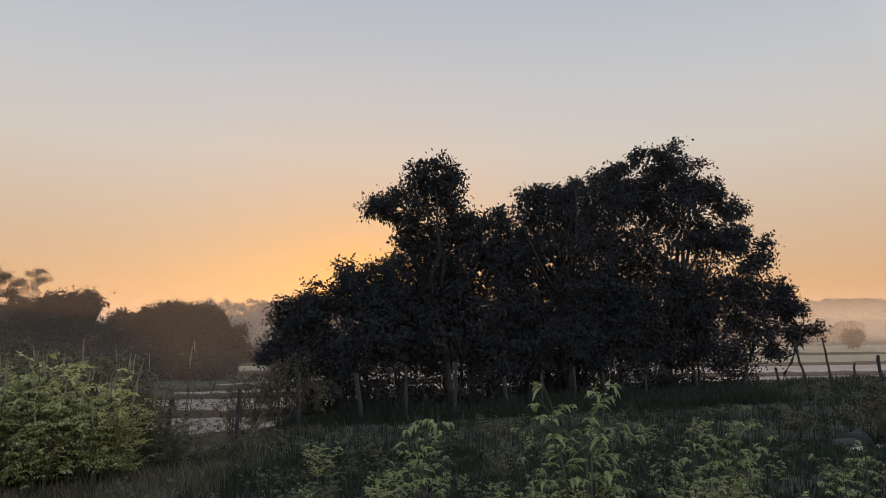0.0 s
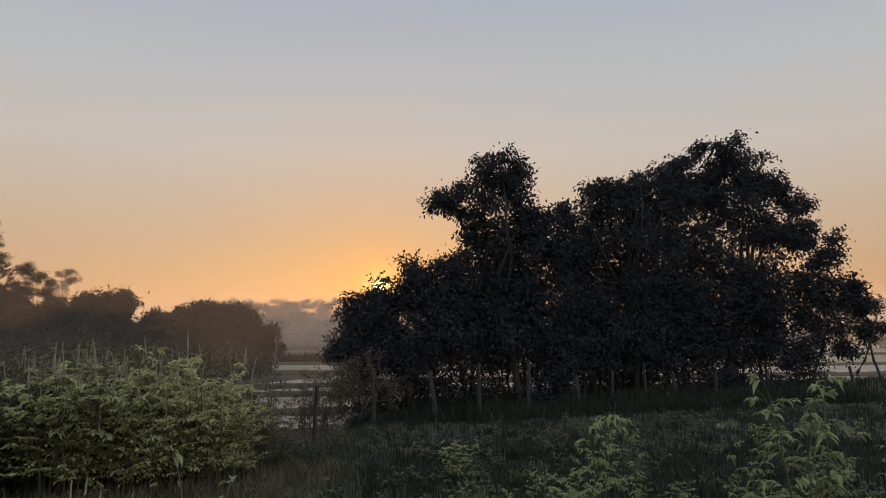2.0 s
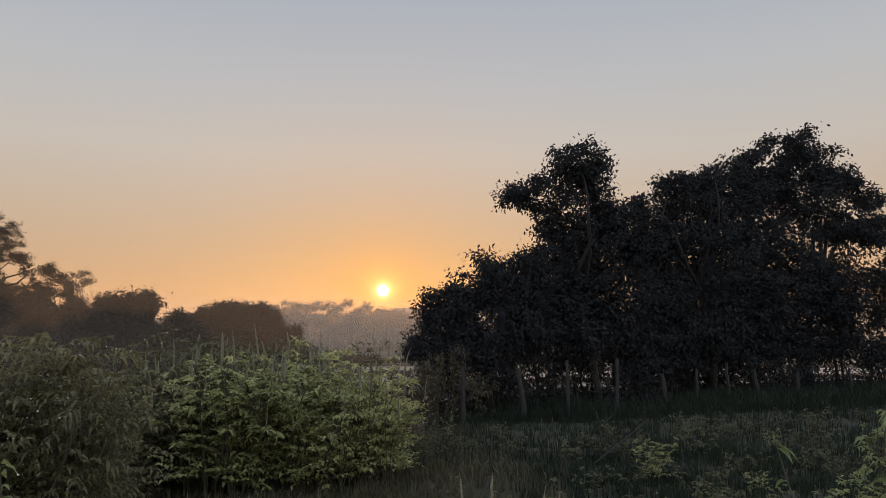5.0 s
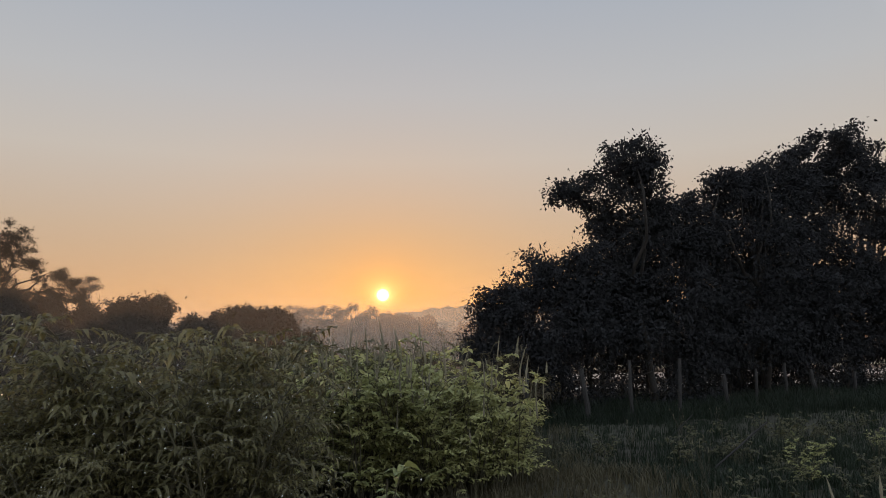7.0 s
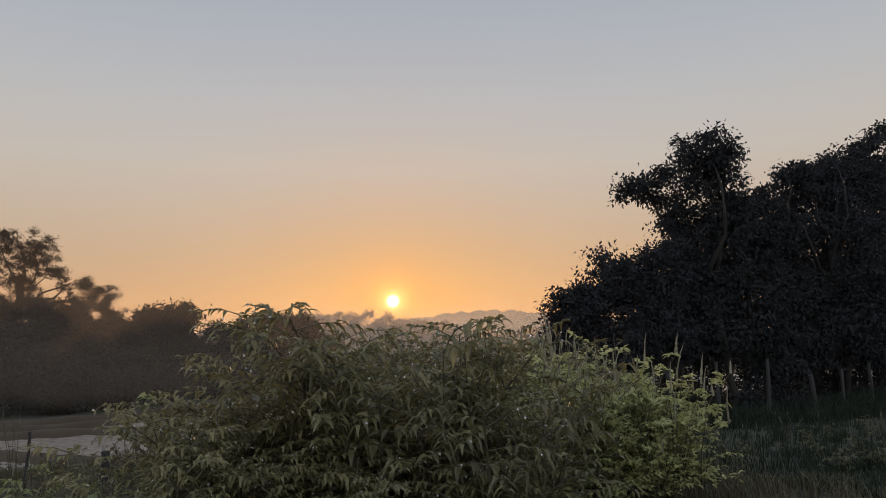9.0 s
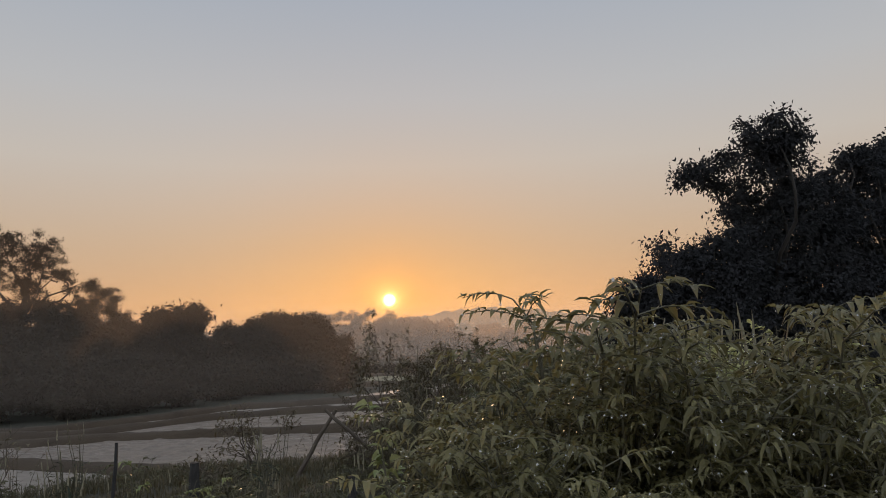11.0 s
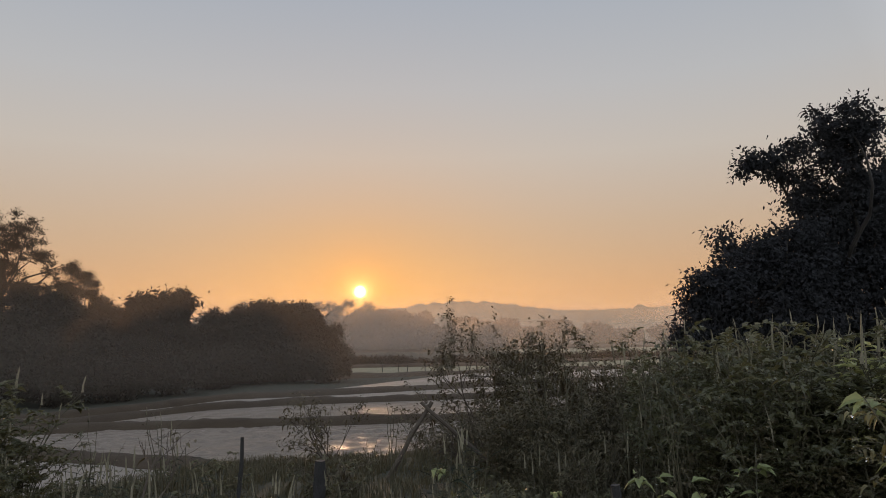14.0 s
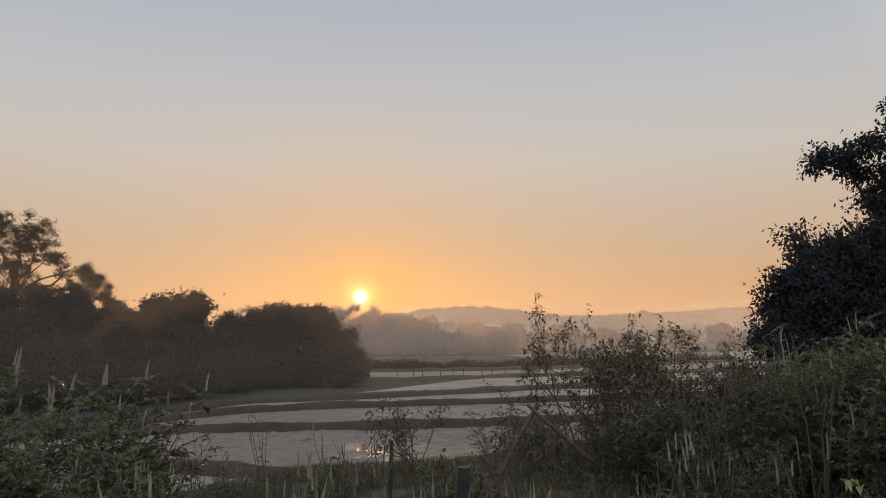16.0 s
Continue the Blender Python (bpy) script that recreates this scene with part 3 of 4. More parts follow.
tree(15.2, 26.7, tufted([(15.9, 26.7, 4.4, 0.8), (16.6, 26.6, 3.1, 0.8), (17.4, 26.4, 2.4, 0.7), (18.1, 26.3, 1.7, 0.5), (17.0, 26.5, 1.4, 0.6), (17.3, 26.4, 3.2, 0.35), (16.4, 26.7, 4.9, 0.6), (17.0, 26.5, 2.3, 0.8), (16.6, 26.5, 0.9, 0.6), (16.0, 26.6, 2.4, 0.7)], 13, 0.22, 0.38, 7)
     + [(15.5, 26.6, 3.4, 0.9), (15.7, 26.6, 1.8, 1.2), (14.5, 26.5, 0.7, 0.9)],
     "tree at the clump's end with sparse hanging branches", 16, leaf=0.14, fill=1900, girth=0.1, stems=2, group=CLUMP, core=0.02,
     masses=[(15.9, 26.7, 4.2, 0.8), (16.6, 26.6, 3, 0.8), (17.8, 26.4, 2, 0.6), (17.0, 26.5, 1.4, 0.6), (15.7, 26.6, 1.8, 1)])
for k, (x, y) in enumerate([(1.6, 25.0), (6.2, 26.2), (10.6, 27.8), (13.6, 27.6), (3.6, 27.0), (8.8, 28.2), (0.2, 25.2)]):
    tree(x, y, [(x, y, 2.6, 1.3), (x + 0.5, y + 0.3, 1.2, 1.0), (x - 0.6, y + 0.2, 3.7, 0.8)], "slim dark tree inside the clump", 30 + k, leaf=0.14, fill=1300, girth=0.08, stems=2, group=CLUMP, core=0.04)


# dark undergrowth at the foot of the clump
q = np.random.default_rng(21)
for k in range(38):
    row = k // 20
    x = -2.6 + 0.98 * (k % 20) + 0.5 * row + q.uniform(-0.25, 0.25)
    y = 23.4 + 0.24 * max(0, x) + q.uniform(0, 1.6) + 2.2 * row
    gz = float(ground_z(x, y))
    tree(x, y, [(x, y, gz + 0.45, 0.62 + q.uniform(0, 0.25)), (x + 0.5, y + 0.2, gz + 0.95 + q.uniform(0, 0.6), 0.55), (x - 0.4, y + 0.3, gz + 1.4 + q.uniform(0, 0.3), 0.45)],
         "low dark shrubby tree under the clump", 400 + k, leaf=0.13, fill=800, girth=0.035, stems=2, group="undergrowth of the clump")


def far_tree(x, y, top, wide, label, seed, group="", leaf=0.34, low=0.15, fill=420, count=16):
    """A round-headed tree far off: masses set over an egg-shaped dome, uneven in size."""
    rng = np.random.default_rng(seed)
    gz = float(ground_z(x, y))
    h = top - gz
    foot = h * low * 0.8
    half = (h - foot) / 2
    blobs = [(x, y, gz + foot + half * 0.9, min(wide, half) * 0.7), (x, y, gz + foot + half * 0.5, min(wide, half) * 0.6)]
    for i in range(count):
        d = unit(rng.normal(size=3) + [0, 0, 0.35])
        r = min(wide, half * 1.3) * rng.uniform(0.2, 0.38)
        k = rng.uniform(0.82, 1.06)
        out = math.hypot(d[0], d[1]) ** 0.8
        a = math.atan2(d[1], d[0])
        blobs.append((x + (wide - r) * k * out * math.cos(a), y + (wide - r) * k * out * math.sin(a) * 0.8, gz + foot + half + (half - r) * k * d[2], r))
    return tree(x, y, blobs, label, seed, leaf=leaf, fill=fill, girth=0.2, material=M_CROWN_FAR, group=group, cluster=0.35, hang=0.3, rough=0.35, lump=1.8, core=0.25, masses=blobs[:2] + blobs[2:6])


GROVE = "grove across the paddies"
tall = "tall open-crowned tree above the grove"
for x, y, masses, label, girth, seed in [
        (-50, 84, [(-50, 84, 13.6, 2.4), (-47, 84, 12.6, 2.1), (-45.2, 83, 10.4, 1.7), (-43.4, 83, 8.4, 1.4), (-52, 85, 11, 2.6), (-49, 84, 9, 2.2), (-46.6, 83, 7, 1.9), (-55, 84, 12.5, 2.4), (-42.4, 83, 9.0, 0.9),
                   (-53, 84, 15.0, 1.8), (-48.4, 84, 11.2, 1.8), (-50.5, 84, 6.4, 2.2), (-44.6, 83.5, 6.2, 1.7), (-42.2, 83, 6.6, 1.3)], tall, 0.4, 41),
        (-42.6, 86, [(-42.4, 86, 8.4, 1.4), (-41, 86, 7.6, 1.2), (-43.5, 86, 6.6, 1.4), (-40.4, 86, 6, 1.3), (-39.4, 86, 4.9, 1.4), (-38, 86, 3.9, 1.4)], "lace-crowned tree showing through above the grove", 0.2, 42)]:
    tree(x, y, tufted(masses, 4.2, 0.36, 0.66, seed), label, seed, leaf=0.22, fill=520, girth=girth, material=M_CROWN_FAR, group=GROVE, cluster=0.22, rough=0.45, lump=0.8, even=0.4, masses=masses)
for k, (x, y, top, wide) in enumerate([
        (-30.2, 79, 6.5, 2.9), (-34.6, 80, 4.8, 3.4), (-39.5, 79, 5.0, 4.2), (-45, 76, 4.8, 4.5), (-23.5, 83, 4.2, 3.6), (-18.6, 83, 5.6, 4.0), (-26.2, 81.5, 4.4, 2.8), (-38.6, 82, 5.3, 2.6), (-36.2, 81, 5.1, 2.6), (-15.3, 84, 3.0, 2.8), (-26.4, 82, 1.8, 3.0), (-33.2, 79.5, 6.4, 2.7), (-45.5, 79, 7.4, 4.4), (-41.4, 80, 6.8, 3.2), (-50, 78, 7.6, 4.5), (-21.6, 84, 5.6, 3.2),
        (-52, 80, 5.6, 5), (-58, 76, 6.5, 5.5), (-37, 66, 1.5, 4.0), (-44, 66, 3.4, 4.6), (-52, 66, 4.6, 5), (-30, 72, 1.2, 3.4), (-47, 64.5, 1.4, 4.0), (-40, 68, 2.4, 4.2), (-24, 78, 0.6, 2.8), (-63, 68, 4, 5),
        (-29.2, 79, 5.9, 2.6), (-24.2, 83, 4.7, 3.0), (-22.2, 83.5, 4.9, 3.0), (-20.2, 83, 5.1, 3.0), (-17.4, 83.5, 4.9, 2.8), (-36.8, 80, 5.2, 2.8)]):
    far_tree(x, y, top, wide, "round dark tree of the hazy grove", 50 + k, GROVE, low=0.08)
for k in range(15):
    x = -62 + 3.35 * k
    far_tree(x, 74 + 1.5 * math.sin(k * 2.1), -0.6 + 1.6 * math.sin(k * 1.3) ** 2, 3.2, "low dark bush at the foot of the hazy grove", 140 + k, "bushes before the grove", low=0.0)
for k, (x, y, top, wide) in enumerate([(-21.5, 73, 0.0, 2.6), (-24, 68, 0.3, 3.0), (-26, 62.5, 0.3, 3.0), (-28.5, 58, 0.2, 3.0), (-31.5, 55, 0.4, 3.2), (-36, 53.5, 0.6, 3.4), (-41, 52.5, 0.8, 3.4), (-30, 63, 1.6, 3.4), (-35, 60, 1.8, 3.6), (-40.5, 58.5, 2.0, 3.8), (-47, 54, 1.6, 4)]):
    far_tree(x, y, top, wide, "low dark bush at the foot of the hazy grove", 280 + k, "bushes before the grove", leaf=0.28, low=0.0)
ROW = "thin tall trees in the mist"


def airy_tree(x, y, top, wide, label, seed, leaf=0.22, group=ROW):
    """A thin-stemmed tree far off, its open crown a flat dome of separate tufts."""
    rng = np.random.default_rng(seed)
    blobs = []
    for i in range(int(rng.integers(18, 26))):
        a, rr = rng.uniform(0, 2 * math.pi), wide * math.sqrt(rng.random())
        r = wide * rng.uniform(0.13, 0.25)
        blobs.append((x + rr * math.cos(a) + rng.normal() * 0.2, y + rr * math.sin(a) * 0.6, top - r - wide * (0.7 * (rr / wide) ** 2 + rng.uniform(0, 0.9)), r))
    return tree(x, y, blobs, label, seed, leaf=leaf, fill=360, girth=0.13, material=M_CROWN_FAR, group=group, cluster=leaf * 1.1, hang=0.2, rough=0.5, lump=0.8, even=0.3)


for k, (x, y, top, wide) in enumerate([(-62.5, 142, 15.0, 3.4), (-75, 145, 11, 4)]):
    airy_tree(x, y, top, wide, "thin hazy tree with a small open head", 80 + k, 0.26)
for k, (x, top, wide) in enumerate([(-47, 12.4, 3.0), (-41, 12.4, 2.8), (-34.5, 12.4, 3.2), (-27.8, 11.6, 2.4), (-20.3, 12.5, 2.6), (-15, 12.5, 1.8), (-9.3, 11.6, 2.4), (-5, 10.4, 2.0), (-12, 9.8, 2.0), (-1, 9.8, 2.4), (-44, 11.4, 2.4), (-37.6, 11.6, 2.4), (-31, 12.2, 2.2), (-24, 12.2, 2.4), (-17.6, 11.0, 1.8)]):
    airy_tree(x, 217 + k % 3, top, wide, "tall thin-stemmed tree far off in the mist", 90 + k, 0.32)
WOOD = "misty wood at the end of the plain"
rng = np.random.default_rng(5)
for k in range(34):
    x = -110 + k * 9.5 + rng.uniform(-3, 3)
    far_tree(x, 236 + rng.uniform(-12, 25), rng.uniform(3.5, 9.0) - 3.0 * (x > 60), rng.uniform(5, 8), "tree of a wood in mist", 110 + k, WOOD, leaf=0.9, low=0.0, fill=130)
for k in range(9):
    far_tree(-37 + 5.6 * k + rng.uniform(-1.2, 1.2), 224 + rng.uniform(-2, 3), rng.uniform(8.0, 10.4), rng.uniform(3.4, 5.0), "tree of a wood in mist", 210 + k, WOOD, leaf=0.8, low=0.0, fill=150)
for k in range(13):
    x = -34 + 6.2 * k + rng.uniform(-1, 1)
    far_tree(x, 190 + rng.uniform(-3, 8), rng.uniform(3.0, 6.0) - 0.02 * max(0, x), rng.uniform(4.5, 6.5), "tree of a wood in mist", 230 + k, WOOD, leaf=0.7, low=0.0, fill=170)
for k in range(24):
    x = -30 + 3.2 * k + rng.uniform(-0.6, 0.6)
    far_tree(x, float(bund_y(5, x)) + 2.6 + rng.uniform(0, 1.5), FIELD + rng.uniform(0.8, 1.5), rng.uniform(2.2, 3.2), "low bush of a hedge behind rice fields", 250 + k, "hedge behind the fields", leaf=0.3, low=0.0, fill=260)
far_tree(113, 150, 1.6, 2.3, "lone round tree standing in misty rice fields", 160, leaf=0.5, low=0.2, fill=500)


# ---- fence ----
def post_mesh(h, r, seed, lean=(0, 0)):
    q = np.random.default_rng(seed)
    n = 7
    u = np.linspace(0, 1, n)
    P = np.stack([lean[0] * u + q.normal(size=n) * 0.012, lean[1] * u + q.normal(size=n) * 0.012, h * u], -1)
    V, F = tube(P, r * (1.06 - 0.14 * u) * (1 + 0.08 * q.normal(size=n)), 8, 0.12, q)
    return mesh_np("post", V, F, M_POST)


fence = thing("fence", -4.8, 18.8, float(ground_z(-4.8, 18.8)), "row of uneven weathered wooden posts before dark trees", "fence")
q = np.random.default_rng(77)
for k, (x, y, top, lean) in enumerate([
        (-6.4, 18.2, 0.1, 0.05), (-4.87, 18.8, 0.09, 0.02), (-3.42, 20.1, 0.04, -0.03), (-1.88, 21.0, 0.31, 0.0), (-0.18, 21.5, 0.43, 0.0), (1.35, 21.9, 0.36, 0.02), (3.0, 22.2, 0.48, 0.1),
        (4.7, 23.0, 0.16, 0.0), (6.2, 23.8, 0.2, -0.06), (7.6, 24.5, 0.22, 0.0), (8.8, 25.0, 0.16, 0.03), (10.6, 25.3, 0.1, 0.05), (12.6, 25.4, 0.05, 0.0),
        (14.72, 25.5, -0.05, -0.25), (15.94, 25.5, -0.02, -0.2), (21.16, 28.0, 0.18, -0.04), (22.66, 28.5, 0.35, 0.0), (24.4, 29.2, 0.3, 0.06)]):
    gz = float(ground_z(x, y)) - 0.12
    lean += q.normal() * 0.09
    top += q.normal() * 0.1
    p = part("post", post_mesh(top - gz, 0.052 + 0.018 * (k % 3 == 1), 200 + k, (lean, 0)), fence)
    p.location = (x - lean + 4.8, y - 18.8, gz - fence.location.z)


def pole(name, a, b, r, label, seed, material=M_POST):
    q = np.random.default_rng(seed)
    a, b = np.array(a, float), np.array(b, float)
    V, F = tube((b - a) * np.linspace(0, 1, 8)[:, None] + q.normal(size=(8, 3)) * r * 0.18, np.linspace(r, r * 0.7, 8), 7, 0.12, q)
    ob = tagged(new(name, mesh_np(name, V, F, material)), label, "pole")
    ob.location = a
    return ob


def footed(x, y):
    return (x, y, float(ground_z(x, y)) - 0.1)


pole("leaning_pole", footed(17.29, 25.5), (16.77, 25.5, 1.17), 0.055, "tall grey wooden pole leaning beside the fence", 301)
pole("leaning_pole", footed(19.05, 26.6), (18.76, 26.6, 1.24), 0.05, "tall grey wooden pole leaning beside the fence", 302)
pole("broken_pole", footed(-11.12, 18.0), (-10.3, 18.05, 0.0), 0.05, "dark broken pole propped aslant over the bank", 303, M_TWIG)
pole("broken_pole", footed(-9.0, 17.9), (-10.5, 17.95, 0.02), 0.045, "dark broken pole crossing another aslant", 304, M_TWIG)
pole("stake", footed(-12.04, 14.7), (-12.03, 14.7, -0.39), 0.09, "short thick dark wooden stake among weeds", 305)
pole("stake", footed(-12.9, 14.0), (-12.85, 14.0, 0.05), 0.03, "thin dark wooden stake among weeds", 306)
pole("stake", footed(-9.6, 11.0), (-9.62, 11.0, 0.0), 0.05, "weathered wooden stake in the weeds", 307)
pole("fallen_branch", footed(-1.1, 12.3), (0.15, 12.6, -0.1), 0.016, "pale dead branch arching out of the grass", 308)
pole("fallen_branch", footed(0.7, 18.0), (1.5, 18.2, -0.6), 0.014, "pale dead branch lying in dark grass", 309)
pole("fallen_branch", footed(3.4, 15.0), (4.2, 15.3, -0.25), 0.014, "thin pale dead branch sticking from the grass", 310)
pole("fallen_branch", footed(-13.6, 10.6), (-12.9, 11.0, -0.25), 0.025, "dark broken branch lying aslant in weeds", 311, M_TWIG)
for k in range(12):
    x, y = -9 + k * 1.6 + 0.3 * math.sin(k * 2.3), 87 + 0.1 * k
    pole("fence_post", footed(x, y), (x + 0.06 * math.sin(k), y, FIELD + 1.05 + 0.15 * math.sin(k * 1.7)), 0.055, "slim far fence post at the field's edge", 320 + k)


# ---- weeds and shrubs ----
def herb_meshes(seed, height, stems, spread, leaf, slim, per_stem, droop, spike, leaf_mat, twigs=0, start=0.15, arch=0.5, dew=0, thick=0.0062):
    """Meshes of a many-stemmed weed: stems, leaves, seed spikes (or None)."""
    q = np.random.default_rng(seed)
    S, P, D, L, K = [], [], [], [], []
    for s in range(stems):
        a = q.uniform(0, 2 * math.pi)
        out = np.array([math.cos(a), math.sin(a), 0])
        h = height * q.uniform(0.62, 1.0)
        foot = out * q.uniform(0, 0.12)
        reach = spread * q.uniform(0.3, 1.0)
        u = np.linspace(0, 1, 7)[:, None]
        pts = foot + np.array([0, 0, 1.0]) * h * (u - arch * 0.18 * u ** 3) + out * reach * (0.35 * u + 0.65 * u ** 2.2) + q.normal(size=(7, 3)) * 0.012 * h * u
        S.append(tube(pts, np.linspace(0.007, 0.002, 7) * (0.6 + 0.4 * height), 4))

        def at(v):
            i = v * 6
            j = np.minimum(i.astype(int), 5)
            f = (i - j)[:, None]
            return pts[j] * (1 - f) + pts[j + 1] * f

        if twigs:
            # leafy side sprays that arch out and hang
            k = max(4, per_stem // 11)
            n = per_stem // k
            sv = start + (1 - start) * (np.arange(k) + q.random(k)) / k
            az = np.arange(k) * 2.4 + q.normal(size=k) * 0.4 + a
            sd = np.stack([np.cos(az), np.sin(az), q.uniform(0.25, 0.9, k)], -1)
            sl = twigs * 1.5 * (1.2 - 0.75 * sv) * q.uniform(0.6, 1.3, k)
            root = at(sv)
            for i in range(k):
                w = np.linspace(0.0, 1.0, 4)[:, None]
                line = root[i] + sd[i] * sl[i] * w - np.array([0, 0, 1.0]) * sl[i] * 0.6 * droop * w ** 2
                S.append(tube(line, [0.003, 0.0025, 0.002, 0.0012], 3))
                f = (0.2 + 0.8 * (np.arange(n) + q.random(n)) / n)[:, None]
                P.append(root[i] + sd[i] * sl[i] * f - np.array([0, 0, 1.0]) * sl[i] * 0.6 * droop * f ** 2)
                side = np.cross(sd[i], [0, 0, 1.0]) * np.where(np.arange(n) % 2, 1, -1)[:, None]
                D.append(sd[i] * 0.7 + side * 0.8 + q.normal(size=(n, 3)) * 0.3)
                L.append(leaf * q.uniform(0.6, 1.2, n) * (1.15 - 0.4 * f[:, 0]))
        else:
            v = start + (1 - start) * q.random(per_stem) ** 0.8
            az = q.uniform(0, 2 * math.pi, per_stem)
            P.append(at(v))
            D.append(np.stack([np.cos(az), np.sin(az), q.uniform(0.0, 0.7, per_stem)], -1))
            L.append(leaf * q.uniform(0.55, 1.2, per_stem) * (1.1 - 0.45 * v))
        if spike and q.random() < 0.55:
            n = 9
            sl = spike * q.uniform(0.35, 1.2)
            w = np.linspace(0, 1, n)
            tip = pts[-1] + np.array([0, 0, 1.0]) * sl * w[:, None] + (out * 0.12 + q.normal(size=3) * 0.06) * sl * (w ** 2)[:, None]
            K.append(tube(tip, thick * np.minimum(1.0, 3.2 * (1.03 - w)) * (1 - 0.55 * w) * (1 + 0.16 * q.normal(size=n)), 5, 0.3, q))
    P, D, L = np.concatenate(P), np.concatenate(D), np.concatenate(L)
    V, F = long_leaves(P, D, L, L * slim * q.uniform(0.8, 1.2, len(L)), droop * q.uniform(0.4, 1.3, len(L)), q)
    out = [("stem", mesh_np("stem", *join(S), M_STEM)), ("foliage", mesh_np("foliage", V, F, leaf_mat))]
    if dew:
        at_leaf = q.integers(0, len(P), dew)
        c = V.reshape(-1, 8, 3)[at_leaf, q.choice([2, 5, 7], dew)]
        r = 0.0018 + 0.0048 * q.random(dew) ** 2
        corners = np.array([[1, 0, 0], [-1, 0, 0], [0, 1, 0], [0, -1, 0], [0, 0, 1], [0, 0, -1.0]])
        faces = np.array([[0, 2, 4], [2, 1, 4], [1, 3, 4], [3, 0, 4], [2, 0, 5], [1, 2, 5], [3, 1, 5], [0, 3, 5]])
        out.append(("dew", mesh_np("dew", (c[:, None] + r[:, None, None] * corners).reshape(-1, 3), (np.arange(dew)[:, None, None] * 6 + faces).reshape(-1, 3), M_DEW, True)))
    if K:
        out += [("seed_spike", mesh_np("seed_spike", *k, M_SPIKE)) for k in K]
    return out


class Weeds:
    """A kind of weed with a few variants; plants are set out as things of their own that share meshes."""

    def __init__(self, name, label, category, group, variants):
        self.made = [None] * len(variants)
        self.high = [max(v.co.z for _, me in var for v in me.vertices) for var in variants]
        self.variants, self.name, self.label, self.category, self.group = variants, name, label, category, group

    def plant(self, x, y, k, top, turn=0.0, tip=0.0, sink=0.03):
        """A plant whose head reaches the height top."""
        k %= len(self.variants)
        gz = float(ground_z(x, y)) - sink
        scale = max(0.2, top - gz) / self.high[k]
        m = pose(x, y, gz, tip, 0, turn) @ Matrix.Scale(scale, 4)
        if self.made[k] is None:
            t = thing(self.name, 0, 0, 0, self.label, self.category, self.group)
            for n, me in self.variants[k]:
                tagged(part(n, me, t, "pale upright seed spike" if n == "seed_spike" else ""), kind="" if n == "seed_spike" else "stuff")
            self.made[k] = t
            t.matrix_basis = m
            return t
        o = self.made[k]
        c = copy_thing(o, Matrix.Identity(4))
        c.matrix_basis = m
        return c


def beyond(x, y):
    """East of the line where the brown shrubs begin."""
    return x > -10.1 + 0.27 * (y - 5.1)


def scatter(kind, n, x0, x1, y0, y1, top, seed, lo=0.75, hi=1.1, keep=None):
    """Plants over a stretch of ground, so high that their heads come to about the height top(x, y)."""
    q = np.random.default_rng(seed)
    done = 0
    tries = 0
    while done < n and tries < n * 30:
        tries += 1
        x, y = q.uniform(x0, x1), q.uniform(y0, y1)
        if keep and not keep(x, y):
            continue
        gz = float(ground_z(x, y))
        kind.plant(x, y, int(q.integers(0, 100)), gz + (top(x, y) - gz) * q.uniform(lo, hi), q.uniform(0, 360), q.uniform(-7, 7))
        done += 1


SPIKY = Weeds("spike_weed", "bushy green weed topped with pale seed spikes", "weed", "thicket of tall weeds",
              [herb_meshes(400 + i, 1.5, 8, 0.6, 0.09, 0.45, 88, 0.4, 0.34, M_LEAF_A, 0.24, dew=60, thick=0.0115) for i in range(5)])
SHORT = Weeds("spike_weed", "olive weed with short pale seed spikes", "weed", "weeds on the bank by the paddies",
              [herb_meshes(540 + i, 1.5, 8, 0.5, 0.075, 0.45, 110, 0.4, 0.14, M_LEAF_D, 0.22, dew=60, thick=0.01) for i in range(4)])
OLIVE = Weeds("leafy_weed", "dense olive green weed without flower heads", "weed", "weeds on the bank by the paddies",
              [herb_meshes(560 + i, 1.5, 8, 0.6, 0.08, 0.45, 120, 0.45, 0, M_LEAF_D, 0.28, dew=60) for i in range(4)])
BROWN = Weeds("leafy_weed", "dense brownish bushy weed", "weed", "brown weeds about the twiggy shrubs",
              [herb_meshes(580 + i, 1.5, 9, 0.7, 0.07, 0.45, 110, 0.4, 0, M_LEAF_DRY, 0.3, 0.08) for i in range(4)])
# Back-row counterpart of SPIKY, its lower brightness put into the leaf colour.
BACK = Weeds("spike_weed", "dimmed olive weed topped with long pale seed spikes", "weed", "thicket of tall weeds",
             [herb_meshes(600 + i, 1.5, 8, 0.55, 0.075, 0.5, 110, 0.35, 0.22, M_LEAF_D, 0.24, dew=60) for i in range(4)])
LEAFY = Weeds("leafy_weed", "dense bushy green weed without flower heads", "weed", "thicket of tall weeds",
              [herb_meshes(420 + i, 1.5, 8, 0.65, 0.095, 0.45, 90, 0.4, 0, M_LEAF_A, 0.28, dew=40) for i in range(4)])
DROOPY = Weeds("drooping_weed", "tall weed with long drooping dewy leaves", "weed", "bush of drooping weeds by the path",
               [herb_meshes(440 + i, 1.7, 6, 0.45, 0.078, 0.3, 190, 0.7, 0, M_LEAF_B, 0.26, 0.2, 1.2, dew=320) for i in range(5)])
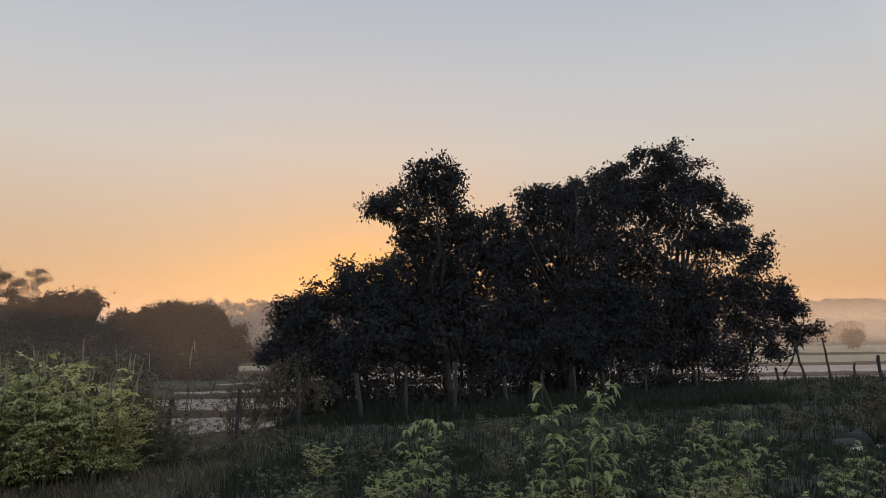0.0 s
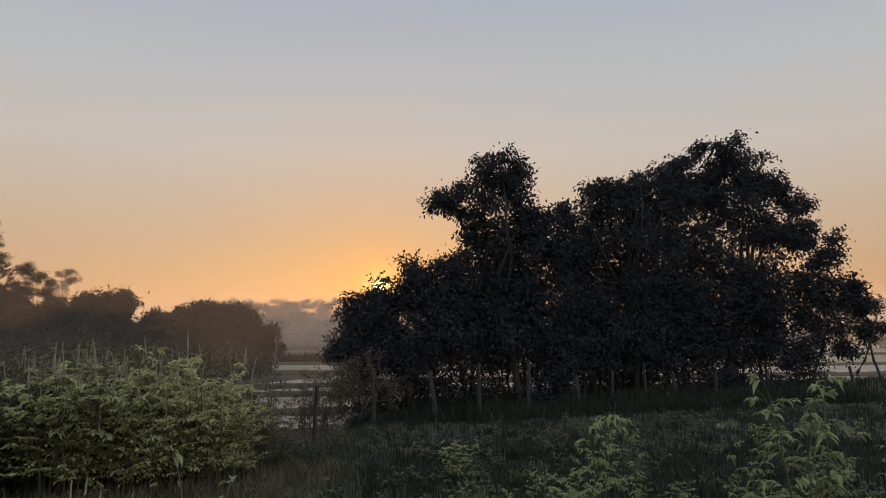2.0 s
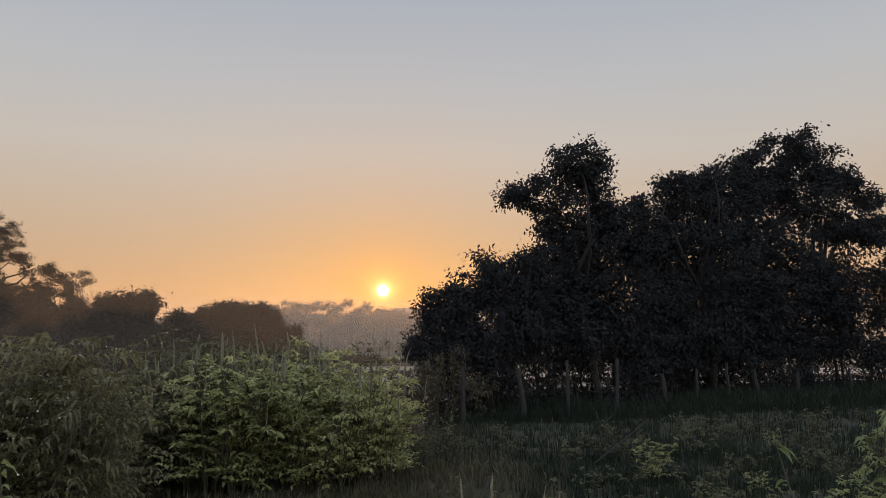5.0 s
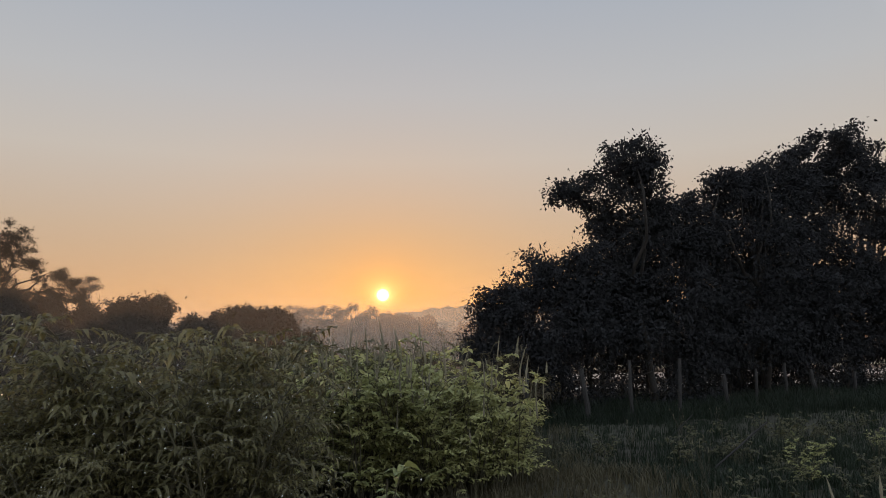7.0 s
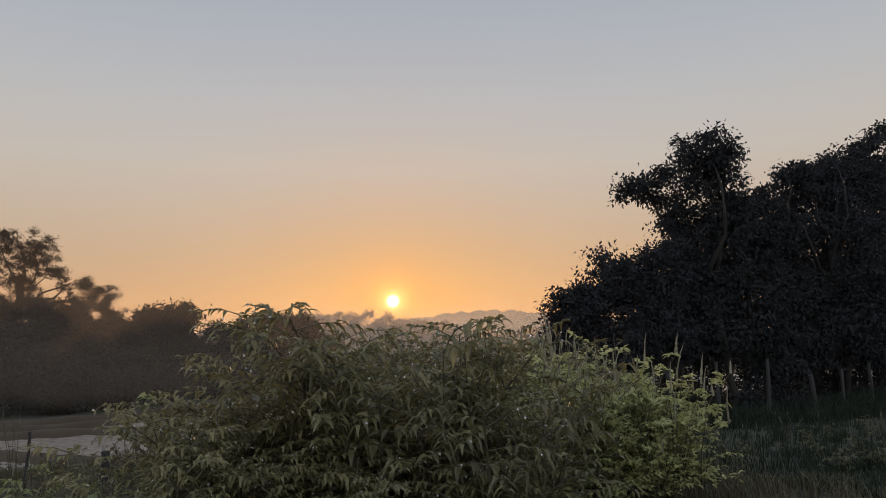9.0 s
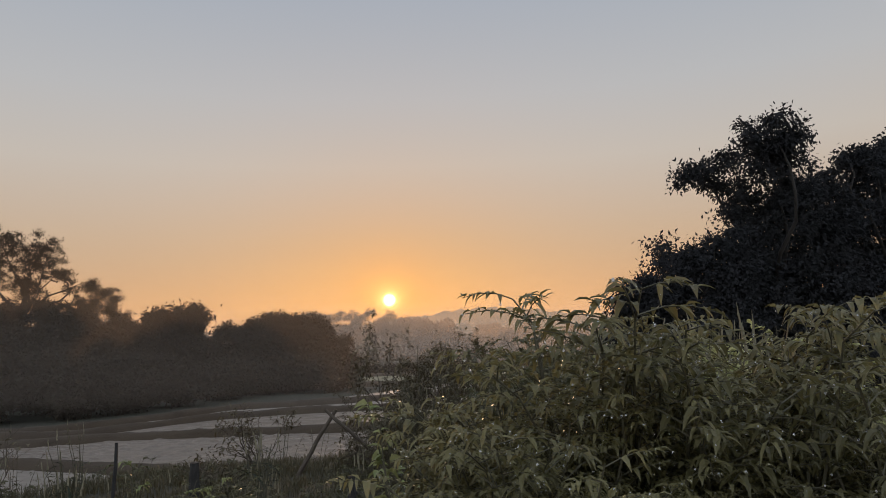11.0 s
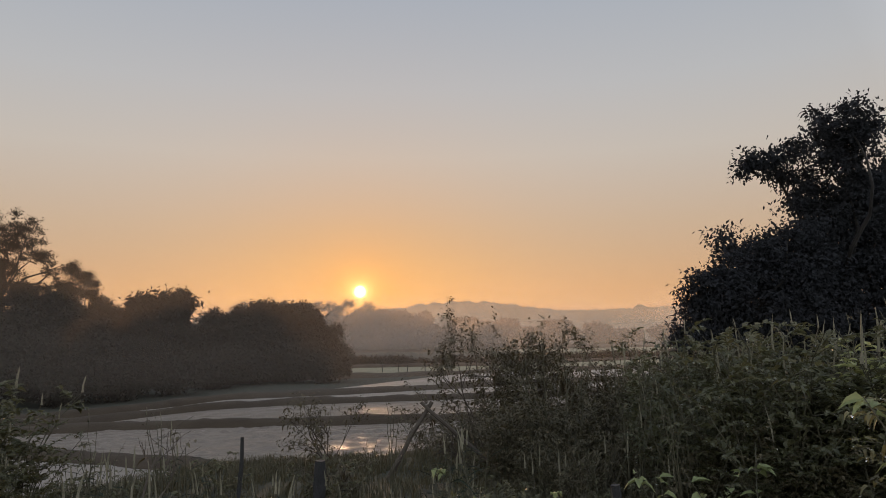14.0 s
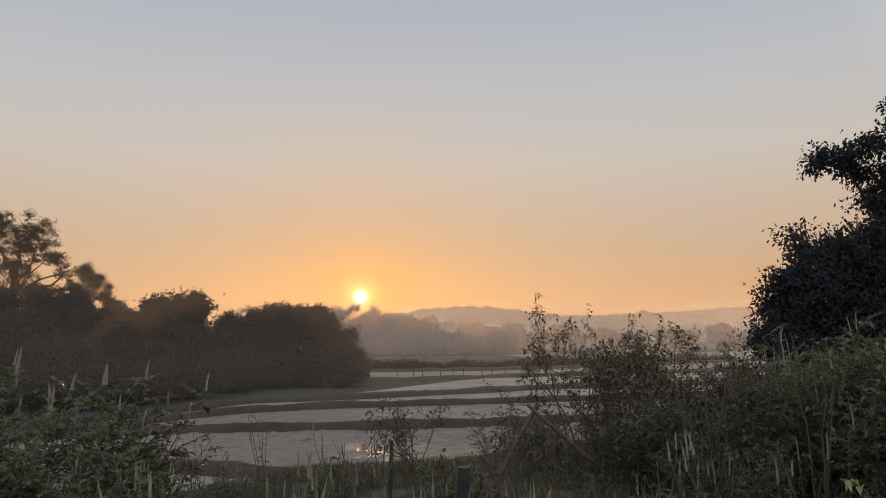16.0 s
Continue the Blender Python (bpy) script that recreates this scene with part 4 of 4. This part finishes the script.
FRESH = Weeds("fresh_weed", "light green young weed with drooping leaves", "weed", "young weeds in the meadow",
              [herb_meshes(460 + i, 1.2, 4, 0.24, 0.088, 0.36, 66, 0.65, 0, M_LEAF_C, 0.13, 0.25, dew=20) for i in range(5)])
SPRIG = Weeds("fresh_weed", "slender young green weed with small pointed leaves", "weed", "young weeds in the meadow",
              [herb_meshes(690 + i, 1.1, 3, 0.2, 0.07, 0.36, 30, 0.5, 0, M_LEAF_C, 0.07, 0.35, dew=10) for i in range(3)])
LOW = Weeds("low_weed", "low leafy green weed in the grass", "weed", "low weeds in the meadow",
            [herb_meshes(480 + i, 0.5, 6, 0.32, 0.08, 0.45, 24, 0.5, 0, M_LEAF_D, 0.06, 0.1) for i in range(4)])
DRY = Weeds("dry_weed", "thin brownish weed stalks with sparse leaves", "weed", "dry stalks in the weeds",
            [herb_meshes(500 + i, 1.5, 5, 0.3, 0.05, 0.4, 26, 0.4, 0.2 if i % 2 else 0, M_LEAF_DRY, 0.08, 0.25) for i in range(4)])
REED = Weeds("spike_grass", "tufts of grass with upright pale seed heads", "grass tuft", "seeding grasses on the bank",
             [herb_meshes(520 + i, 0.8, 9, 0.2, 0.22, 0.06, 7, 0.5, 0.15, M_GRASS, 0.0, 0.05) for i in range(4)])

STRAW = Weeds("dry_weed", "pale straw-coloured weed with feathery heads", "weed", "dry stalks in the weeds",
              [herb_meshes(650 + i, 1.3, 6, 0.35, 0.05, 0.4, 44, 0.4, 0, M_STRAW, 0.12, 0.45) for i in range(4)])
SPIRE = Weeds("spike_weed", "sparse weed with tall fuzzy pale seed spikes", "weed", "weeds on the bank by the paddies",
              [herb_meshes(640 + i, 1.0, 5, 0.26, 0.06, 0.4, 22, 0.5, 0.3, M_LEAF_D, 0, 0.1, dew=20, thick=0.0095) for i in range(4)])
BROAD = Weeds("broad_leaf_weed", "yellow-green weed with a few broad leaves", "weed", "broad-leaved weeds on the bank",
              [herb_meshes(660 + i, 0.9, 3, 0.3, 0.15, 0.55, 9, 0.5, 0, M_LEAF_C, 0, 0.4) for i in range(3)])


def uneven(x, y, amount):
    """How far the head of a thicket stands above or below its mean."""
    return amount * (noise.noise(Vector((x * 1.1, y * 0.9, 3.0))) + 0.6 * noise.noise(Vector((x * 2.7, y * 2.1, 8.0))))


# the thicket beyond the path
scatter(SPIKY, 34, -6.6, -3.9, 10.9, 12.6, lambda x, y: 1.3 - 0.75 * max(0, x + 4.7) + uneven(x, y, 0.35), 600, 0.78, 1.06)
scatter(BACK, 40, -8.4, -5.0, 12.6, 16.0, lambda x, y: 1.15 + uneven(x, y, 0.35), 601, 0.72, 1.08, beyond)
scatter(LEAFY, 14, -6.4, -3.9, 10.8, 12.6, lambda x, y: 0.85 - 0.6 * max(0, x + 4.8) + uneven(x, y, 0.5), 602, 0.65, 1.1, beyond)
scatter(BROWN, 8, -8.2, -6.4, 10.8, 12.8, lambda x, y: 0.6 + uneven(x, y, 0.5), 606, 0.65, 1.1, beyond)
scatter(OLIVE, 14, -8.1, -6.2, 11.2, 13.0, lambda x, y: 1.0 + uneven(x, y, 0.4), 607, 0.75, 1.1, beyond)
scatter(BACK, 6, -7.8, -6.3, 11.2, 12.6, lambda x, y: 1.25, 608, 0.8, 1.05, beyond)
scatter(OLIVE, 5, -4.6, -3.1, 13.0, 16.5, lambda x, y: 0.05 + uneven(x, y, 0.5), 609, 0.65, 1.15)
scatter(OLIVE, 22, -8.3, -4.2, 12.6, 15.5, lambda x, y: 0.6, 605, 0.7, 1.05, beyond)
scatter(OLIVE, 30, -9.2, -5.2, 15.5, 18.6, lambda x, y: 0.7, 603, 0.7, 1.1, beyond)
scatter(DRY, 26, -9.2, -4.0, 11.5, 18.5, lambda x, y: 1.15, 604, 0.75, 1.1)
# the drooping bush by the path
scatter(DROOPY, 28, -8.9, -6.5, 6.9, 9.0, lambda x, y: min(1.0, 0.68 + 0.9 * (x + 8.9)), 610, 0.6, 1.05)
for k, (x, y, top) in enumerate([(-8.02, 8.1, 1.44), (-8.2, 7.85, 1.47), (-7.8, 8.3, 1.34), (-7.55, 7.8, 1.32), (-7.36, 7.7, 1.33), (-7.7, 8.0, 1.25), (-8.45, 8.0, 1.17), (-8.2, 7.7, 1.12), (-6.9, 7.4, 1.2), (-7.1, 8.3, 1.36), (-8.6, 7.5, 0.9), (-6.6, 7.7, 1.12)]):
    DROOPY.plant(x, y, k, top, 70 * k)
scatter(OLIVE, 12, -8.6, -6.6, 7.4, 9.2, lambda x, y: min(0.6, 0.3 + 0.5 * (x + 8.9)), 612, 0.7, 1.0)
# weeds where the walk ends
scatter(SHORT, 30, -18.6, -14.7, 11.6, 14.4, lambda x, y: 0.95 - 0.9 * max(0, x + 15.5), 620, 0.7, 1.05)
scatter(OLIVE, 24, -18.6, -14.8, 11.4, 14.4, lambda x, y: 0.5 - 0.7 * max(0, x + 15.5), 621, 0.7, 1.05)
scatter(REED, 24, -16.5, -9.8, 10.0, 14.5, lambda x, y: 0.2, 622, 0.6, 1.15)
scatter(DRY, 12, -15.5, -9.8, 11.0, 17.0, lambda x, y: 0.05, 623, 0.6, 1.2)
scatter(OLIVE, 26, -13.8, -9.4, 10.2, 13.5, lambda x, y: float(ground_z(x, y)) + 0.42, 626, 0.6, 1.15)
scatter(SHORT, 12, -14.2, -9.0, 10.0, 12.5, lambda x, y: float(ground_z(x, y)) + 0.7, 627, 0.6, 1.1)
scatter(DRY, 16, -9.4, -5.5, 15.5, 19.5, lambda x, y: 0.3, 628, 0.6, 1.2)
scatter(BROWN, 34, -9.3, -5.8, 16.0, 19.2, lambda x, y: 0.35, 640, 0.6, 1.15)
scatter(BROWN, 22, -9.3, -7.2, 10.4, 15.5, lambda x, y: -0.1, 641, 0.6, 1.2)
scatter(LOW, 55, -17, -9.6, 9.0, 19.0, lambda x, y: float(ground_z(x, y)) + 0.5, 624, 0.6, 1.2)
scatter(SPIRE, 20, -14.4, -8.8, 10.4, 13.6, lambda x, y: float(ground_z(x, y)) + 1.0, 643, 0.65, 1.15)
scatter(FRESH, 3, -11.6, -9.4, 8.6, 10.6, lambda x, y: 0.2, 625, 0.7, 1.15)
scatter(OLIVE, 10, -11.4, -9.0, 8.8, 10.6, lambda x, y: 0.1, 629, 0.7, 1.15)
for k, (x, y, top) in enumerate([(-9.1, 11.0, 0.1), (-9.8, 10.4, -0.1), (-8.6, 10.8, 0.25)]):
    BROAD.plant(x, y, k, top, 47 * k)
SPRIG.plant(-4.6, 5.3, 1, 0.5, 80)
for k, (x, y, top) in enumerate([(-3.63, 5.05, 0.6), (-3.42, 5.1, 0.61), (-5.0, 5.0, 0.62)]):
    SPIRE.plant(x, y, k, top, 80 * k)
VINE = Weeds("broad_leaf_weed", "slender weed with broad pale green hanging leaves", "weed", "broad-leaved weeds on the bank",
             [herb_meshes(670 + i, 1.3, 3, 0.2, 0.135, 0.45, 16, 0.7, 0, M_LEAF_C, 0, 0.2, dew=10) for i in range(2)])
VINE.plant(-5.79, 4.80, 0, 0.82, 200)
VINE.plant(-2.4, 3.85, 1, 0.93, 0)
VINE.plant(-9.2, 8.3, 0, 0.88, 20)
VINE.plant(-9.75, 8.5, 1, 0.3, 80)
FRESH.plant(-10.85, 9.5, 2, 0.45, 120)
# meadow before the trees
for k, (x, y, top) in enumerate([(2.05, 6.6, 1.2), (2.4, 6.8, 0.75), (1.8, 6.9, 0.6), (3.9, 6.9, 0.78), (4.1, 7.1, 0.5), (3.7, 7.3, 0.55), (0.6, 7.9, 0.74), (0.3, 7.5, 0.32), (0.75, 7.4, 0.3),
                                 (5.6, 7.2, 0.35), (1.4, 6.3, 0.25), (0.1, 6.3, 0.2), (2.9, 6.2, 0.3), (-0.5, 6.9, 0.1), (4.8, 6.6, 0.3)]):
    FRESH.plant(x, y, k, top, 55 * k)
scatter(FRESH, 34, -3.2, 9.0, 5.4, 9.5, lambda x, y: float(ground_z(x, y)) + 0.45, 630, 0.5, 1.25)
scatter(LEAFY, 16, -1.5, 7.5, 5.6, 8.2, lambda x, y: float(ground_z(x, y)) + 0.5, 636, 0.6, 1.2)
scatter(LEAFY, 10, -3.0, 12.0, 9.0, 17.0, lambda x, y: float(ground_z(x, y)) + 0.5, 635, 0.5, 1.3)
scatter(LOW, 130, -3.6, 12.0, 5.6, 19.0, lambda x, y: float(ground_z(x, y)) + 0.45, 631, 0.6, 1.2)
scatter(REED, 40, -4.0, 16.0, 6.0, 24.0, lambda x, y: float(ground_z(x, y)) + 0.6, 632, 0.6, 1.1)
scatter(BROWN, 14, -10.5, -6.6, 20.5, 24.0, lambda x, y: -0.35, 642, 0.6, 1.1)
scatter(STRAW, 30, -6.4, -2.4, 12.5, 20.0, lambda x, y: float(ground_z(x, y)) + 0.8, 644, 0.5, 1.3, keep=lambda x, y: y > 14 or x > -3.6)
scatter(DRY, 26, -6.5, -2.6, 12.5, 21.5, lambda x, y: float(ground_z(x, y)) + 1.0, 633, 0.7, 1.2, keep=lambda x, y: y > 14 or x > -3.8)
scatter(LOW, 30, 12, 24, 18.0, 27.0, lambda x, y: float(ground_z(x, y)) + 0.5, 634, 0.7, 1.2)


def twig_shrub(x, y, height, wide, seed, label, leaf=0.1, leaves=1000, stems=8):
    """A shrub of thin forking twigs with sparse leaves."""
    q = np.random.default_rng(seed)
    gz = float(ground_z(x, y)) - 0.03
    t = thing("shrub", x, y, gz, label, "shrub")
    wood, P, D = [], [], []

    def grow(a, d, length, r, depth):
        n = 5
        pts = [a]
        for i in range(n):
            d = unit(d + q.normal(size=3) * 0.16 + np.array([0, 0, 0.05]))
            pts.append(pts[-1] + d * length / n)
        wood.append(tube(pts, np.linspace(r, r * 0.5, n + 1), 4))
        for p in pts[2:]:
            if depth <= 2:
                for _ in range(5):
                    P.append(p + q.normal(size=3) * 0.04)
                    D.append(d + q.normal(size=3) * 0.8)
        if depth > 0:
            for _ in range(3):
                i = int(q.integers(2, n + 1))
                grow(pts[i], unit(d + q.normal(size=3) * 0.55), length * q.uniform(0.45, 0.7), r * 0.55, depth - 1)

    for s in range(stems):
        a = q.uniform(0, 2 * math.pi)
        grow(np.array([0.1 * math.cos(a), 0.1 * math.sin(a), 0]), unit(np.array([math.cos(a) * wide / height, math.sin(a) * wide / height, 1.0]) * q.uniform(0.6, 1.2)), height * q.uniform(0.45, 0.62), 0.017, 3)
    tagged(part("twig", mesh_np("twig", *join(wood), M_TWIG), t, "bare forking brown twigs"), kind="stuff")
    P, D = np.array(P), np.array(D)
    pick = q.permutation(len(P))[:leaves]
    L = leaf * q.uniform(0.6, 1.3, len(pick))
    V, F = long_leaves(P[pick], D[pick], L, L * 0.4, np.full(len(pick), 0.4), q)
    part("foliage", mesh_np("foliage", V, F, M_LEAF_DRY), t)
    return t


twig_shrub(-8.2, 19.3, 2.6, 1.5, 700, "twiggy brown shrub with sparse small leaves", leaves=5200, stems=14)
twig_shrub(-9.0, 19.9, 3.2, 0.8, 701, "tall thin shrub with sparse brown leaves", leaves=2600, stems=7)
twig_shrub(-7.0, 19.2, 2.3, 1.2, 702, "twiggy brown shrub with sparse small leaves", leaves=5000, stems=12)
twig_shrub(-6.2, 18.6, 2.2, 1.0, 703, "twiggy shrub with brownish leaves", leaves=4200, stems=10)
twig_shrub(-9.3, 18.6, 1.0, 1.7, 711, "low spreading bare shrub over the bank", leaves=350, stems=9)
twig_shrub(-12.1, 20.1, 1.5, 0.9, 704, "small bare sapling on the bank", leaves=700, stems=6)
twig_shrub(-11.9, 15.6, 0.9, 0.6, 705, "small bare sapling among weeds", leaves=160, stems=5)
twig_shrub(-13.35, 11.2, 1.25, 0.4, 706, "dark dead twig standing in weeds", leaves=20, stems=2)
twig_shrub(-3.6, 22.6, 2.9, 1.4, 707, "thin twiggy shrub at the clump's foot", leaves=4200, stems=12)
twig_shrub(-2.5, 22.0, 2.3, 1.2, 708, "thin twiggy shrub at the clump's foot", leaves=3600, stems=10)
twig_shrub(-5.4, 18.4, 1.9, 0.5, 709, "thin bare sapling by the fence", leaves=120, stems=5)
twig_shrub(10.75, 13.3, 1.1, 0.5, 710, "small dark shrub beside a stone", leaves=1600, stems=9)


def stone(x, y, sx, sy, sz, seed, label, material):
    bm = bmesh.new()
    bmesh.ops.create_icosphere(bm, subdivisions=3, radius=1)
    for v in bm.verts:
        k = 1 + 0.3 * noise.noise(v.co * 1.3 + Vector((seed, 0, 0))) + 0.1 * noise.noise(v.co * 4 + Vector((0, seed, 0)))
        v.co = Vector((v.co.x * sx, v.co.y * sy, max(v.co.z, -0.5) * sz)) * k
    me = bpy.data.meshes.new("stone")
    bm.to_mesh(me)
    bm.free()
    me.materials.append(material)
    ob = tagged(new("stone", me), label, "stone")
    ob.location = (x, y, float(ground_z(x, y)) + sz * 0.25)
    return ob


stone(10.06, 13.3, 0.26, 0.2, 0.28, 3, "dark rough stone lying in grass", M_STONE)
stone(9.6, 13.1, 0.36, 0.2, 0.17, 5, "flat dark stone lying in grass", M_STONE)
stone(9.4, 12.5, 0.17, 0.08, 0.09, 8, "small flat pale stone in grass", M_PALE)
stone(10.2, 12.9, 0.08, 0.06, 0.08, 9, "small pale stone in grass", M_PALE)


# ---- grass ----
def grass(n, x0, x1, y0, y1, tall, seed, label, material=M_GRASS):
    q = np.random.default_rng(seed)
    m = n // 9
    cx, cy = q.uniform(x0, x1, m), q.uniform(y0, y1, m)
    d = cx * 0.464 + (cy + 0.15) * 0.886
    keep = (d > 1.6)
    cx, cy = np.repeat(cx[keep], 9), np.repeat(cy[keep], 9)
    px, py = cx + q.normal(size=len(cx)) * 0.06, cy + q.normal(size=len(cx)) * 0.06
    h = tall * q.uniform(0.4, 1.2, len(px)) * (0.75 + 0.5 * (wave(px, py, 1.1, 9) * 0.5 + 0.5))
    a = q.uniform(0, 2 * math.pi, len(px))
    o = np.stack([np.cos(a), np.sin(a), np.zeros_like(a)], -1)
    s = np.stack([-np.sin(a), np.cos(a), np.zeros_like(a)], -1)
    b = np.stack([px, py, ground_z(px, py) - 0.01], -1)
    up = np.array([0, 0, 1.0])
    lean = q.uniform(0.1, 0.7, len(px))[:, None]
    w = (0.004 + 0.004 * q.random(len(px)))[:, None]
    mid = b + up * (h * 0.6)[:, None] + o * lean * h[:, None] * 0.3
    tip = b + up * (h * (1 - 0.2 * lean[:, 0]))[:, None] + o * lean * h[:, None]
    V = np.stack([b - s * w, b + s * w, mid - s * w * 0.8, mid + s * w * 0.8, tip], 1).reshape(-1, 3)
    i = np.arange(len(px))[:, None] * 5
    F = np.concatenate([i + t for t in ([0, 1, 3], [0, 3, 2], [2, 3, 4])])
    return tagged(new("grass", mesh_np("grass", V, F, material)), label, "grass", kind="stuff")


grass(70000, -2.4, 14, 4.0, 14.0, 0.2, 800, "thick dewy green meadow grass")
grass(24000, -6.5, -1.9, 7.0, 21.0, 0.22, 805, "thin brownish grass at the edge of a hollow", M_GRASS_DRY)
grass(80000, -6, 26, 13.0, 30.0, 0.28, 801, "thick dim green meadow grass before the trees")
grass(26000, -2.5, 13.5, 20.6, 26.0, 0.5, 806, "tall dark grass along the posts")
grass(50000, -20, -4, 5.0, 21.0, 0.24, 802, "thin dim grass under the weeds", M_GRASS_DRY)
grass(30000, -22, -1, 19.0, 27.5, 0.25, 803, "brownish grass on the bank by the paddies", M_GRASS_DRY)
grass(30000, -26, 12, -2.0, 5.0, 0.18, 804, "short grass beside the path")
